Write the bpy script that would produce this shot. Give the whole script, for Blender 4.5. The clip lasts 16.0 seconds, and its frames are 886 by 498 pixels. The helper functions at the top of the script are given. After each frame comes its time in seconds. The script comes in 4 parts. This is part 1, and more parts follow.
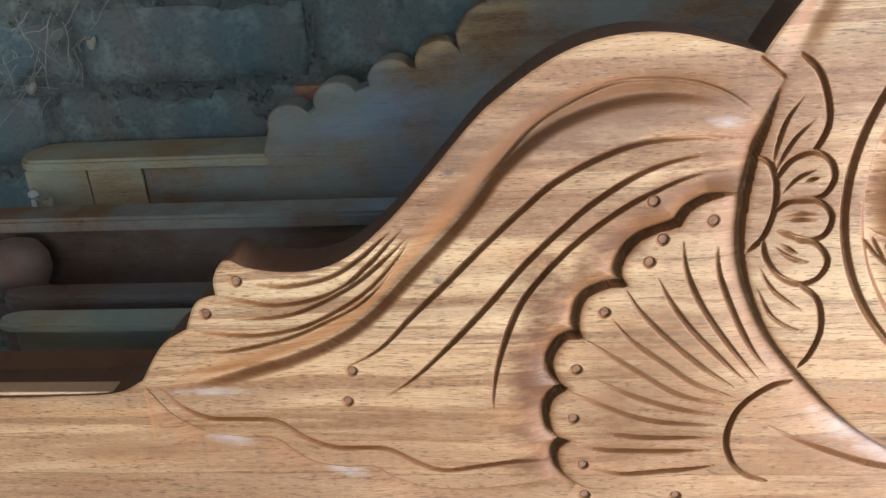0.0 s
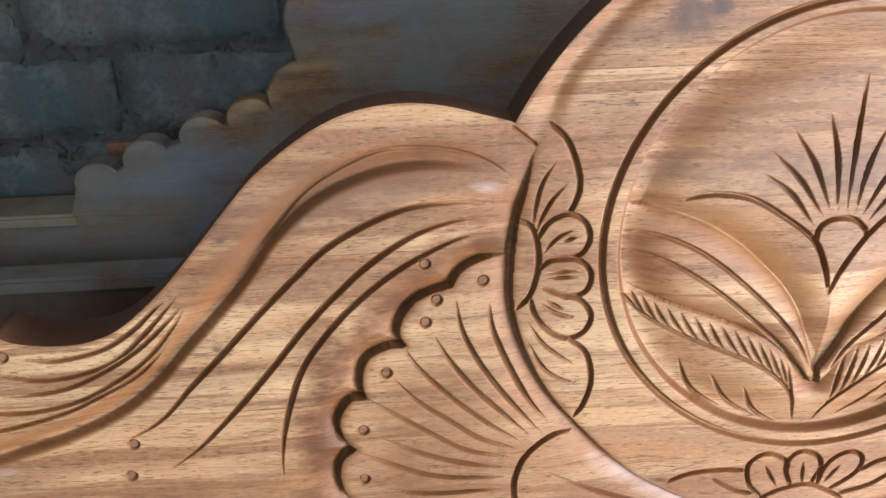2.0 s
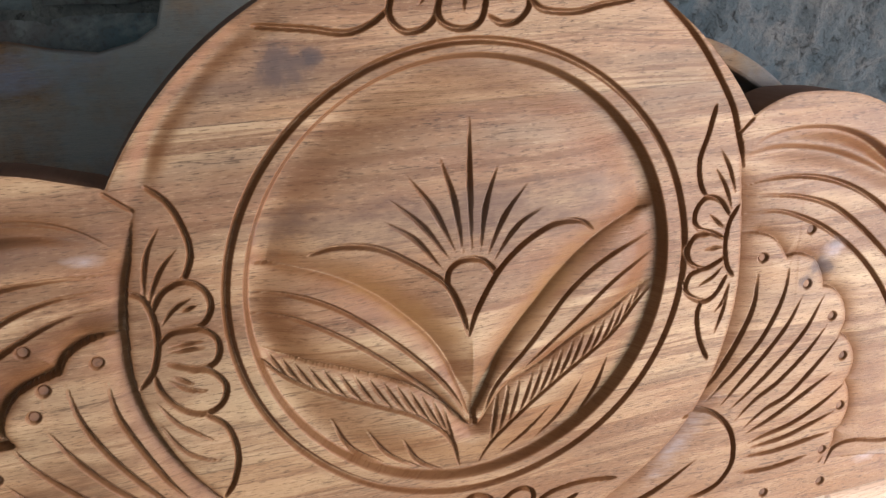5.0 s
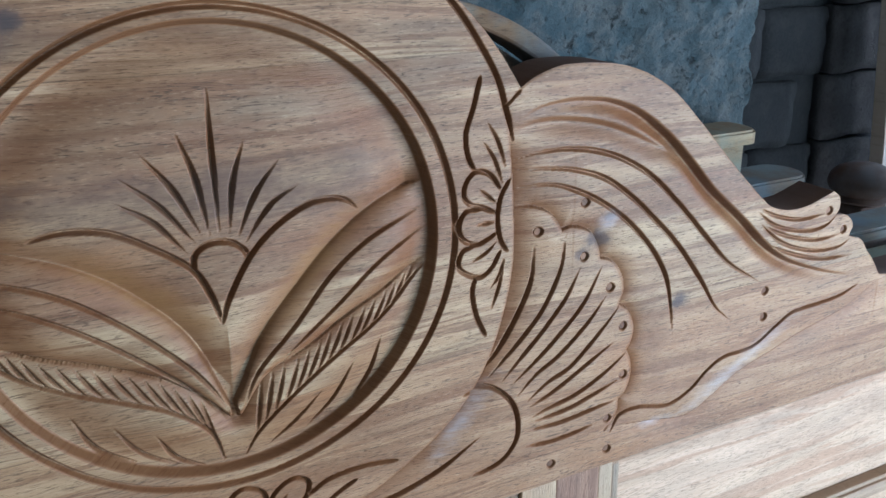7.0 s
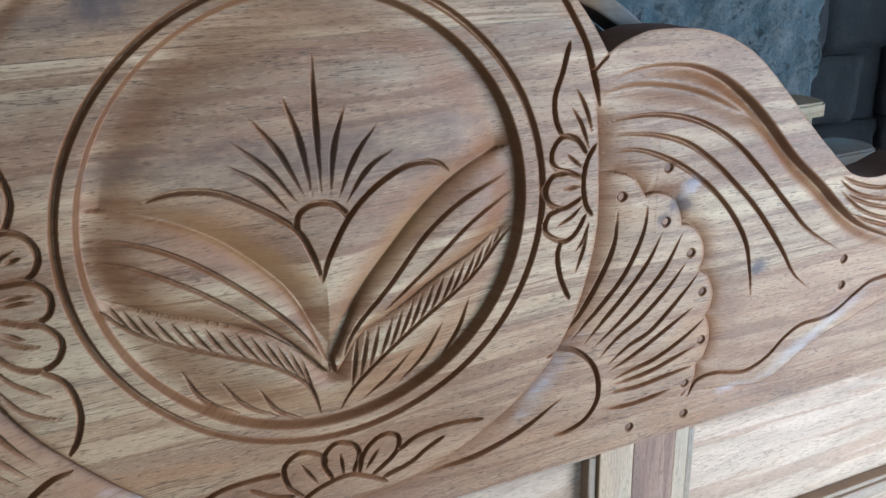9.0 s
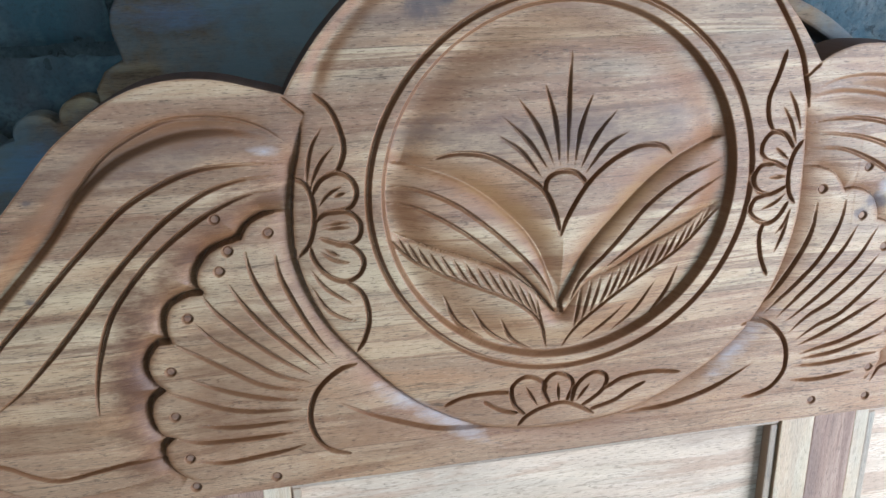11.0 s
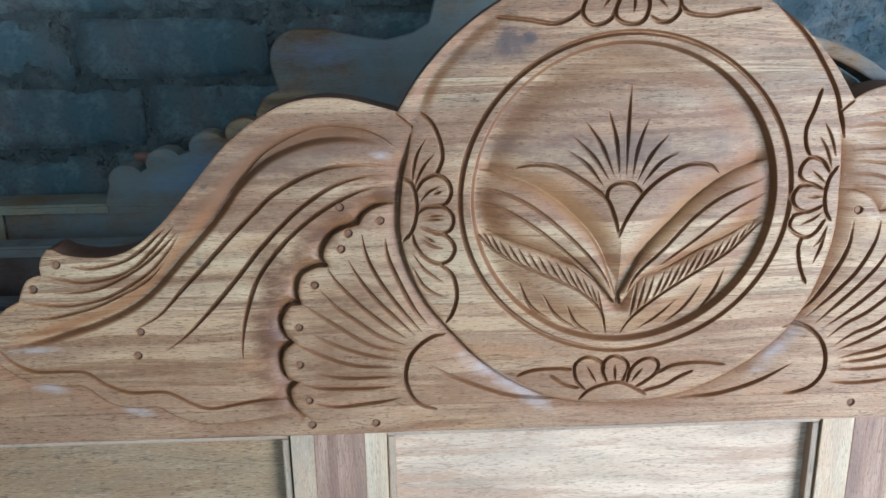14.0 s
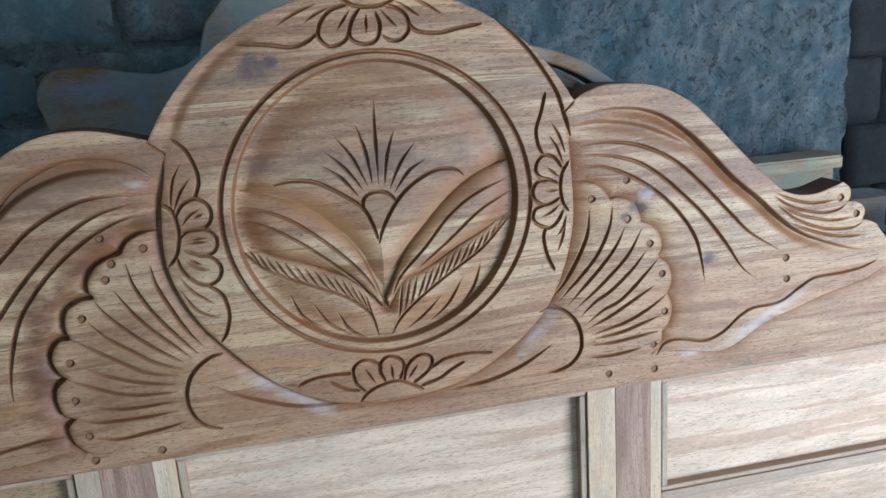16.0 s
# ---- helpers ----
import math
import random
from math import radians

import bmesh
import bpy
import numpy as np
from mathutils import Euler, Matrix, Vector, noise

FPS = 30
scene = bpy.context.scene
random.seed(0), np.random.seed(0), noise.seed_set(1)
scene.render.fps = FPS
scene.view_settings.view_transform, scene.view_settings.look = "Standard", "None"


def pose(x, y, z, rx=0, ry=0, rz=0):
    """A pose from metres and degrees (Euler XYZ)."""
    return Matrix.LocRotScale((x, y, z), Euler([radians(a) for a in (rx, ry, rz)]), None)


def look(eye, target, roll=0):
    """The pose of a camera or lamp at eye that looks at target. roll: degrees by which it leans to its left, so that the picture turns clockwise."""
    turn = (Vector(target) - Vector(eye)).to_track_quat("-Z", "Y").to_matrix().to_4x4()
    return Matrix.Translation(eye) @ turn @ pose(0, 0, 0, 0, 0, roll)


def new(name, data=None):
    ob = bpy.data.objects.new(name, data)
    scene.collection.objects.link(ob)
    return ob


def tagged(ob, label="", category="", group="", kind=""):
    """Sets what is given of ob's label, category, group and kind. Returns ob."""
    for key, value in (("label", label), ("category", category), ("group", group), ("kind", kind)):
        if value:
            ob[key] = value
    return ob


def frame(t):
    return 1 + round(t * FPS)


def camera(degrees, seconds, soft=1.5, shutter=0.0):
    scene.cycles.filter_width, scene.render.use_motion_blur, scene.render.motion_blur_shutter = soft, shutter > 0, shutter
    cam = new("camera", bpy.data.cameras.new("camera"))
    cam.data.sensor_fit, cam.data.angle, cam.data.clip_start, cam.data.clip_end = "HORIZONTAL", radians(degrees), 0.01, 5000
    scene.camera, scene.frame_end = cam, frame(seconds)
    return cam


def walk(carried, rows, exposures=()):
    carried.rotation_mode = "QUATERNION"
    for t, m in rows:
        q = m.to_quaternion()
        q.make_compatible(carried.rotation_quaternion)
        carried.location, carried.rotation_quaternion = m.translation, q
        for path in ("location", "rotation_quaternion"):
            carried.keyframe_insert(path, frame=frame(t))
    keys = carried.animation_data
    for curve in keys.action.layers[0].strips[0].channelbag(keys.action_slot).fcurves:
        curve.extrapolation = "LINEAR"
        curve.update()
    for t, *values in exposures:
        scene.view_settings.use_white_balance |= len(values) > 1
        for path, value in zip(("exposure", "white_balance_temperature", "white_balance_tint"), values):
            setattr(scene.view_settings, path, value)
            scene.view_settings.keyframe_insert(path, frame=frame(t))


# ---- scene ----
cam = camera(55.6, 16.0)
PATH = [
    (0, (-0.408, -0.577, 1.487), (-0.586, 1.245, 0.683), -3.4),
    (0.5, (-0.388, -0.576, 1.487), (-0.527, 1.251, 0.684), -3.3),
    (1, (-0.374, -0.567, 1.491), (-0.443, 1.27, 0.703), -3.2),
    (1.5, (-0.349, -0.571, 1.495), (-0.333, 1.278, 0.733), -2.7),
    (2, (-0.329, -0.577, 1.504), (-0.222, 1.282, 0.775), -1.7),
    (2.5, (-0.289, -0.574, 1.508), (-0.105, 1.29, 0.808), -1.3),
    (3, (-0.268, -0.577, 1.508), (0.017, 1.29, 0.849), -0.9),
    (3.2, (-0.257, -0.577, 1.516), (0.042, 1.287, 0.854), -1.0),
    (5.3, (-0.180, -0.572, 1.491), (0.412, 1.237, 0.878), -2.3),
    (5.5, (-0.172, -0.567, 1.491), (0.437, 1.231, 0.861), -1.9),
    (6, (-0.148, -0.561, 1.49), (0.534, 1.203, 0.84), -1.3),
    (6.5, (-0.125, -0.567, 1.49), (0.627, 1.16, 0.819), -1.0),
    (7, (-0.096, -0.576, 1.486), (0.725, 1.111, 0.794), -1.0),
    (7.5, (-0.075, -0.585, 1.482), (0.834, 1.051, 0.778), -1.2),
    (8, (-0.095, -0.572, 1.48), (0.821, 1.058, 0.769), -1.6),
    (8.5, (-0.116, -0.573, 1.478), (0.768, 1.07, 0.758), -1.4),
    (9, (-0.14, -0.581, 1.478), (0.582, 1.136, 0.751), -2.0),
    (9.5, (-0.17, -0.585, 1.483), (0.406, 1.189, 0.761), -1.9),
    (10, (-0.198, -0.581, 1.484), (0.303, 1.219, 0.772), -1.4),
    (10.2, (-0.217, -0.590, 1.488), (0.248, 1.220, 0.776), -1.4),
    (12.3, (-0.271, -0.903, 1.476), (-0.102, 0.990, 0.853), -1.1),
    (12.5, (-0.281, -0.901, 1.48), (-0.154, 0.995, 0.856), -1.1),
    (13, (-0.274, -0.896, 1.481), (-0.234, 1.01, 0.876), -0.8),
    (13.5, (-0.252, -0.9, 1.481), (-0.215, 1.012, 0.897), -0.6),
    (14, (-0.223, -0.909, 1.483), (-0.166, 1.009, 0.918), -1.0),
    (14.5, (-0.197, -0.92, 1.485), (-0.104, 1.005, 0.947), -1.7),
    (15, (-0.172, -0.931, 1.484), (-0.015, 0.997, 0.977), -2.6),
    (15.5, (-0.143, -0.948, 1.476), (0.127, 0.968, 0.969), -3.4),
    (16, (-0.124, -0.975, 1.47), (0.274, 0.917, 0.96), -3.8),
]
EXPOSURES = [(0.0, 0.84, 6350, 18), (3.0, 0.43, 6900, 28), (5.5, -0.05, 6750, 26), (6.0, -0.13, 5450, 12), (6.7, -0.28, 5150, 9), (7.5, -0.44, 5000, 8), (10.0, -0.02, 5000, 8), (12.5, 0.28, 5080, 8), (15.0, 0.12, 5080, 8), (16.0, -0.17, 5100, 8)]
walk(cam, [(t, look(eye, target, roll)) for t, eye, target, roll in PATH], EXPOSURES)

# ---- light ----
world = bpy.data.worlds.new("world")
scene.world = world
world.use_nodes = True
wn = world.node_tree
sky = wn.nodes.new("ShaderNodeTexSky")
sky.sky_type, sky.sun_disc = "NISHITA", False
sky.sun_elevation, sky.sun_rotation = radians(48), radians(200)
wn.links.new(sky.outputs[0], wn.nodes["Background"].inputs[0])
wn.nodes["Background"].inputs[1].default_value = 0.15
sun = new("sun", bpy.data.lights.new("sun", "SUN"))
sun.data.energy, sun.data.angle, sun.data.color = 2.5, radians(0.5), (1, 0.95, 0.88)
sun.matrix_world = look((3, -6, 8), (0, 0, 0))


def daylight(name, eye, target, width, height, power, colour):
    """A lamp in place of sky light, standing in an unseen opening of the workshop."""
    ob = new(name, bpy.data.lights.new(name, "AREA"))
    ob.data.shape, ob.data.size, ob.data.size_y = "RECTANGLE", width, height
    ob.data.energy, ob.data.color = power, colour
    ob.matrix_world = look(eye, target)
    return ob


daylight("side_daylight", (1.90, -1.88, 0.90), (0.20, 0.0, 1.12), 1.6, 1.5, 120, (1.0, 0.985, 0.96))
# added fill, out of view: brightens the posts and rails to the east
daylight("far_fill", (2.42, 0.12, 1.25), (1.3, 0.35, 1.05), 1.1, 1.7, 17, (0.93, 0.98, 1.0))
# weak cool fill added from behind, out of view, for the back wall
daylight("rear_fill", (-0.6, -3.42, 1.35), (-0.6, 0, 1.30), 1.6, 2.0, 18, (0.70, 0.93, 1.0))


# ---- materials ----
def material(name):
    m = bpy.data.materials.new(name)
    m.use_nodes = True
    nt = m.node_tree
    return m, nt, nt.nodes["Principled BSDF"]


class Net:
    """Short forms for building a node tree."""

    def __init__(self, nt):
        self.nt = nt
        self.co = nt.nodes.new("ShaderNodeTexCoord").outputs["Object"]

    def put(self, sock, value):
        if isinstance(value, bpy.types.NodeSocket):
            self.nt.links.new(value, sock)
        else:
            sock.default_value = value

    def maths(self, op, a, b=0.0, c=0.0):
        n = self.nt.nodes.new("ShaderNodeMath")
        n.operation = op
        for s, v in zip(n.inputs, (a, b, c)):
            self.put(s, v)
        return n.outputs[0]

    def vec(self, op, a, b=(0, 0, 0)):
        n = self.nt.nodes.new("ShaderNodeVectorMath")
        n.operation = op
        self.put(n.inputs[0], a)
        self.put(n.inputs[1], b)
        return n.outputs["Value"] if op == "LENGTH" else n.outputs[0]

    def split(self, v):
        n = self.nt.nodes.new("ShaderNodeSeparateXYZ")
        self.put(n.inputs[0], v)
        return n.outputs

    def join(self, x, y, z):
        n = self.nt.nodes.new("ShaderNodeCombineXYZ")
        for s, v in zip(n.inputs, (x, y, z)):
            self.put(s, v)
        return n.outputs[0]

    def noise(self, v, scale, detail=4.0, rough=0.55, warp=0.0):
        n = self.nt.nodes.new("ShaderNodeTexNoise")
        self.put(n.inputs["Vector"], v)
        n.inputs["Scale"].default_value, n.inputs["Detail"].default_value = scale, detail
        n.inputs["Roughness"].default_value, n.inputs["Distortion"].default_value = rough, warp
        return n.outputs["Fac"]

    def white(self, v):
        n = self.nt.nodes.new("ShaderNodeTexWhiteNoise")
        n.noise_dimensions = "1D"
        self.put(n.inputs["W"], v)
        return n.outputs["Value"]

    def ramp(self, f, stops):
        n = self.nt.nodes.new("ShaderNodeValToRGB")
        self.put(n.inputs[0], f)
        e = n.color_ramp.elements
        while len(e) < len(stops):
            e.new(0.5)
        for el, (p, c) in zip(e, stops):
            el.position = p
            el.color = (*c, 1) if len(c) == 3 else c
        return n.outputs[0]

    def mix(self, f, a, b, mode="MIX"):
        n = self.nt.nodes.new("ShaderNodeMix")
        n.data_type, n.blend_type = "RGBA", mode
        self.put(n.inputs[0], f)
        for s, v in ((n.inputs[6], a), (n.inputs[7], b)):
            self.put(s, (*v, 1) if isinstance(v, tuple) and len(v) == 3 else v)
        return n.outputs[2]

    def bump(self, h, strength, distance=0.001):
        n = self.nt.nodes.new("ShaderNodeBump")
        n.inputs["Strength"].default_value, n.inputs["Distance"].default_value = strength, distance
        self.put(n.inputs["Height"], h)
        return n.outputs[0]

    def random(self):
        return self.nt.nodes.new("ShaderNodeObjectInfo").outputs["Random"]


def wood(name, dark, mid, light, plank=0.0, rough=0.45, axis="X", knots=True, dust=None, scale=1.0, spots=(), sheen_and_filler=(), bands=(), boards=(), contrast=1.0, gloss=0.5, redness=1.0):
    """Wood with its grain along an axis: glued planks of a given width, streaks, pores, knots, and dust where named."""
    m, nt, bsdf = material(name)
    n = Net(nt)
    x, y, z = n.split(n.co)
    if axis == "Z":
        x, z = z, x
    rnd = n.random()
    wob = n.noise(n.join(n.maths("MULTIPLY", x, 0.7), 0.0, n.maths("MULTIPLY", z, 3.0)), 4.0, 2.0)
    zz = n.maths("ADD", z, n.maths("MULTIPLY", wob, 0.03))
    if plank:
        pid = n.maths("FLOOR", n.maths("DIVIDE", n.maths("ADD", z, n.maths("MULTIPLY", wob, 0.006)), plank))
    else:
        pid = n.maths("MULTIPLY", rnd, 37.0)
    tone = n.white(pid)
    shift = n.maths("MULTIPLY", tone, 23.0)
    # broad figure: rings cut lengthwise
    fig = n.noise(n.join(n.maths("ADD", n.maths("MULTIPLY", x, 3.0 * scale), shift), n.maths("MULTIPLY", y, 4.0), n.maths("MULTIPLY", zz, 19.0 * scale)), 1.5, 5.0, 0.62, 1.1)
    rings = n.noise(n.join(n.maths("ADD", n.maths("MULTIPLY", x, 4.5), shift), n.maths("MULTIPLY", y, 8.0), n.maths("MULTIPLY", zz, 75.0 * scale)), 1.0, 4.0, 0.6, 0.5)
    streak = n.noise(n.join(n.maths("ADD", n.maths("MULTIPLY", x, 13.0), shift), n.maths("MULTIPLY", y, 8.0), n.maths("MULTIPLY", zz, 420.0 * scale)), 1.0, 4.0, 0.75)
    pores = n.noise(n.join(n.maths("ADD", n.maths("MULTIPLY", x, 105.0), shift), n.maths("MULTIPLY", y, 12.0), n.maths("MULTIPLY", z, 900.0)), 1.0, 2.0, 0.6)
    blotch = n.noise(n.join(n.maths("ADD", n.maths("MULTIPLY", x, 2.6), shift), y, n.maths("MULTIPLY", z, 9.0)), 1.5, 4.0, 0.55, 0.6)
    f = n.maths("ADD", n.maths("MULTIPLY", fig, 0.30), n.maths("ADD", n.maths("MULTIPLY", rings, 0.34), n.maths("MULTIPLY", streak, 0.38)))
    f = n.maths("ADD", f, n.maths("MULTIPLY", n.maths("SUBTRACT", tone, 0.5), 0.14))
    col = n.ramp(f, [(0.37, dark), (0.49, mid), (0.63, light)])
    heart = n.ramp(blotch, [(0.44, (0, 0, 0)), (0.58, (1, 1, 1))])
    col = n.mix(n.maths("MULTIPLY", heart, 0.62), col, tuple(0.46 * c + d for c, d in zip(mid, (0.012, 0.010, 0.014))))
    # paler, yellower sapwood
    sap = n.noise(n.join(n.maths("ADD", n.maths("MULTIPLY", x, 2.0), n.maths("MULTIPLY", shift, 1.7)), n.maths("MULTIPLY", y, 2.0), n.maths("MULTIPLY", z, 12.0)), 1.3, 4.0, 0.55, 0.8)
    col = n.mix(n.maths("MULTIPLY", n.ramp(sap, [(0.47, (0, 0, 0)), (0.60, (1, 1, 1))]), 0.38), col, (light[0] * 1.02, light[1] * 1.06, light[2] * 1.02))
    red = n.noise(n.join(n.maths("ADD", n.maths("MULTIPLY", x, 4.0), n.maths("MULTIPLY", shift, 0.6)), n.maths("MULTIPLY", y, 2.0), n.maths("MULTIPLY", z, 16.0)), 1.2, 4.0, 0.6, 0.8)
    col = n.mix(n.maths("MULTIPLY", n.ramp(red, [(0.47, (0, 0, 0)), (0.62, (1, 1, 1))]), 0.55 * redness), col, (mid[0] * 0.88, mid[1] * 0.72, mid[2] * 0.58))
    # boards of another tree, with a straight glued seam
    for low, high, tint, much in boards:
        bend = n.maths("ADD", z, n.maths("MULTIPLY", n.maths("SUBTRACT", wob, 0.5), 0.012))
        within = n.maths("MULTIPLY", n.ramp(n.maths("SUBTRACT", bend, low), [(0.0, (0, 0, 0)), (0.0015, (1, 1, 1))]), n.ramp(n.maths("SUBTRACT", high, bend), [(0.0, (0, 0, 0)), (0.0015, (1, 1, 1))]))
        uneven = n.ramp(n.maths("ADD", n.maths("MULTIPLY", blotch, 0.5), n.maths("MULTIPLY", fig, 0.5)), [(0.42, (0.15, 0.15, 0.15)), (0.54, (1, 1, 1))])
        col = n.mix(n.maths("MULTIPLY", n.maths("MULTIPLY", within, uneven), much), col, tint)
    # narrow brown streaks running far along the grain
    vein = n.noise(n.join(n.maths("ADD", n.maths("MULTIPLY", x, 2.2), n.maths("MULTIPLY", shift, 2.3)), n.maths("MULTIPLY", y, 3.0), n.maths("MULTIPLY", zz, 58.0 * scale)), 1.0, 5.0, 0.65, 0.7)
    col = n.mix(n.maths("MULTIPLY", n.ramp(vein, [(0.52, (0, 0, 0)), (0.58, (1, 1, 1))]), 0.68), col, (dark[0] * 1.05, dark[1] * 0.95, dark[2] * 0.95))
    # growth rings met at a slant: flowing lines that follow the figure
    phase = n.maths("ADD", n.maths("MULTIPLY", zz, 190.0 * scale), n.maths("MULTIPLY", n.noise(n.join(n.maths("ADD", n.maths("MULTIPLY", x, 1.6 * scale), shift), n.maths("MULTIPLY", y, 2.0), n.maths("MULTIPLY", z, 7.0 * scale)), 1.4, 2.0, 0.4), 46.0))
    lines = n.ramp(n.maths("ADD", n.maths("MULTIPLY", n.maths("SINE", phase), 0.5), 0.5), [(0.45, (0, 0, 0)), (0.95, (1, 1, 1))])
    col = n.mix(n.maths("MULTIPLY", n.maths("MULTIPLY", lines, streak), 0.62), col, tuple(0.6 * c for c in mid))
    hue = n.white(n.maths("ADD", pid, 0.37))
    col = n.mix(n.maths("MULTIPLY", hue, 0.50 * redness), col, (mid[0] * 0.84, mid[1] * 0.66, mid[2] * 0.52))
    # thin dark lines along the grain, here and there
    line = n.ramp(rings, [(0.492, (0, 0, 0)), (0.5, (1, 1, 1)), (0.508, (0, 0, 0))])
    col = n.mix(n.maths("MULTIPLY", line, n.maths("MULTIPLY", blotch, 1.3)), col, tuple(c * 0.5 for c in dark))
    col = n.mix(n.maths("MULTIPLY", n.ramp(pores, [(0.56, (0, 0, 0)), (0.68, (1, 1, 1))]), 0.64), col, tuple(c * 0.45 for c in dark))
    fuzz = n.noise(n.join(n.maths("ADD", n.maths("MULTIPLY", x, 110.0), shift), n.maths("MULTIPLY", y, 12.0), n.maths("MULTIPLY", z, 700.0)), 1.0, 3.0, 0.7)
    col = n.mix(n.maths("MULTIPLY", n.ramp(fuzz, [(0.55, (0, 0, 0)), (0.72, (1, 1, 1))]), 0.28), col, tuple(min(0.9, c * 1.25 + 0.02) for c in light))
    if plank:
        edge = n.maths("FRACT", n.maths("DIVIDE", n.maths("ADD", z, n.maths("MULTIPLY", wob, 0.006)), plank))
        seam = n.ramp(edge, [(0.0, (1, 1, 1)), (0.009, (0, 0, 0))])
        col = n.mix(n.maths("MULTIPLY", seam, 0.6), col, tuple(c * 0.4 for c in dark))
    # cut grain is darker and redder; the slope tint also paints shade and warm bounce
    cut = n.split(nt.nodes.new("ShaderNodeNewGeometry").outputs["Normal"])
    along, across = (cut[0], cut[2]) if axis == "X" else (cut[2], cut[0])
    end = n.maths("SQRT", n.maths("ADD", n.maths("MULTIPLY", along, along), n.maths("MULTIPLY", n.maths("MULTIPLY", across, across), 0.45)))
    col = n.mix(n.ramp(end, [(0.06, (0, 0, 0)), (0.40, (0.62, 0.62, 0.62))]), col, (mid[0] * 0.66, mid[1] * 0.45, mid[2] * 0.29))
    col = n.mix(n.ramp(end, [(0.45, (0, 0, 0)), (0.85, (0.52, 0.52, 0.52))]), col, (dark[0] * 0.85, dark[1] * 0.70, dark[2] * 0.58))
    if knots:
        v = nt.nodes.new("ShaderNodeTexVoronoi")
        n.put(v.inputs["Vector"], n.join(n.maths("ADD", n.maths("MULTIPLY", x, 0.55), shift), 0.0, z))
        v.inputs["Scale"].default_value = 4.2
        spot = n.ramp(v.outputs["Distance"], [(0.0, (1, 1, 1)), (0.035, (0.7, 0.7, 0.7)), (0.11, (0, 0, 0))])
        col = n.mix(n.maths("MULTIPLY", spot, 0.5), col, tuple(c * 0.4 for c in dark))
    for sx, sz, size in spots:
        far = n.vec("LENGTH", n.join(n.maths("MULTIPLY", n.maths("SUBTRACT", x, sx), 0.7), 0.0, n.maths("SUBTRACT", z, sz)))
        far = n.maths("ADD", far, n.maths("MULTIPLY", n.maths("SUBTRACT", n.noise(n.co, 60.0, 3.0), 0.5), size * 1.6))
        spot = n.ramp(n.maths("DIVIDE", far, size), [(0.0, (1, 1, 1)), (0.40, (0.75, 0.75, 0.75)), (0.62, (0.25, 0.25, 0.25)), (1.0, (0, 0, 0))])
        col = n.mix(n.maths("MULTIPLY", spot, 0.8), col, (0.085, 0.062, 0.055))
    # heartwood bands with shade and warm bounce painted in, then painted sheen and filler
    for sx, sz, turn, half, thin, tint, much in tuple(b for b in bands) + tuple((*m_, (0.42, 0.348, 0.305), 0.62) for m_ in sheen_and_filler):
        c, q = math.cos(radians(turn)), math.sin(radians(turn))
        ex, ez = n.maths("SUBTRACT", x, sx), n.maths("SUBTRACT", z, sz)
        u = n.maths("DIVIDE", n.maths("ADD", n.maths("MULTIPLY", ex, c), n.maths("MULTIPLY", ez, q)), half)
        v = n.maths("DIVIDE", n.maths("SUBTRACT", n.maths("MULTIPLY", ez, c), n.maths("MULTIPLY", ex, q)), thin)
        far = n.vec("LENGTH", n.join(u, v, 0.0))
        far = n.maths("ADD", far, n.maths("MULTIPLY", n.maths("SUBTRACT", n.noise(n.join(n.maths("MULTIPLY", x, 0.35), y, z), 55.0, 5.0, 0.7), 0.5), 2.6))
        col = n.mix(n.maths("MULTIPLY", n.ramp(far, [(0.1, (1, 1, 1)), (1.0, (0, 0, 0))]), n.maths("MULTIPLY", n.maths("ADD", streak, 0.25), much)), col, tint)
    if contrast != 1.0:
        deep = nt.nodes.new("ShaderNodeGamma")
        n.put(deep.inputs["Color"], col)
        deep.inputs["Gamma"].default_value = contrast
        back_up = nt.nodes.new("ShaderNodeVectorMath")
        back_up.operation = "MULTIPLY"
        n.put(back_up.inputs[0], deep.outputs["Color"])
        back_up.inputs[1].default_value = tuple(k * c ** (1.0 - contrast) for k, c in zip((1.08, 1.125, 1.09), mid))
        col = back_up.outputs["Vector"]
    r = n.maths("ADD", rough, n.maths("MULTIPLY", streak, 0.22))
    if dust:
        d = n.ramp(n.noise(n.co, 7.0, 6.0, 0.65), [(0.38, (0, 0, 0)), (0.60, (1, 1, 1))])
        col = n.mix(n.maths("MULTIPLY", d, 0.72), col, dust)
        blue = n.ramp(n.noise(n.co, 4.1, 4.0, 0.6, 0.5), [(0.52, (0, 0, 0)), (0.66, (1, 1, 1))])
        col = n.mix(n.maths("MULTIPLY", blue, 0.55), col, (dust[0] * 0.55, dust[1] * 0.75, dust[2] * 1.05))
        r = n.maths("ADD", r, 0.15)
    n.put(bsdf.inputs["Base Color"], col)
    n.put(bsdf.inputs["Roughness"], r)
    bsdf.inputs["Specular IOR Level"].default_value = gloss
    h = n.maths("ADD", n.maths("MULTIPLY", streak, 0.6), n.maths("MULTIPLY", pores, -0.5))
    n.put(bsdf.inputs["Normal"], n.bump(h, 0.75, 0.0012))
    return m


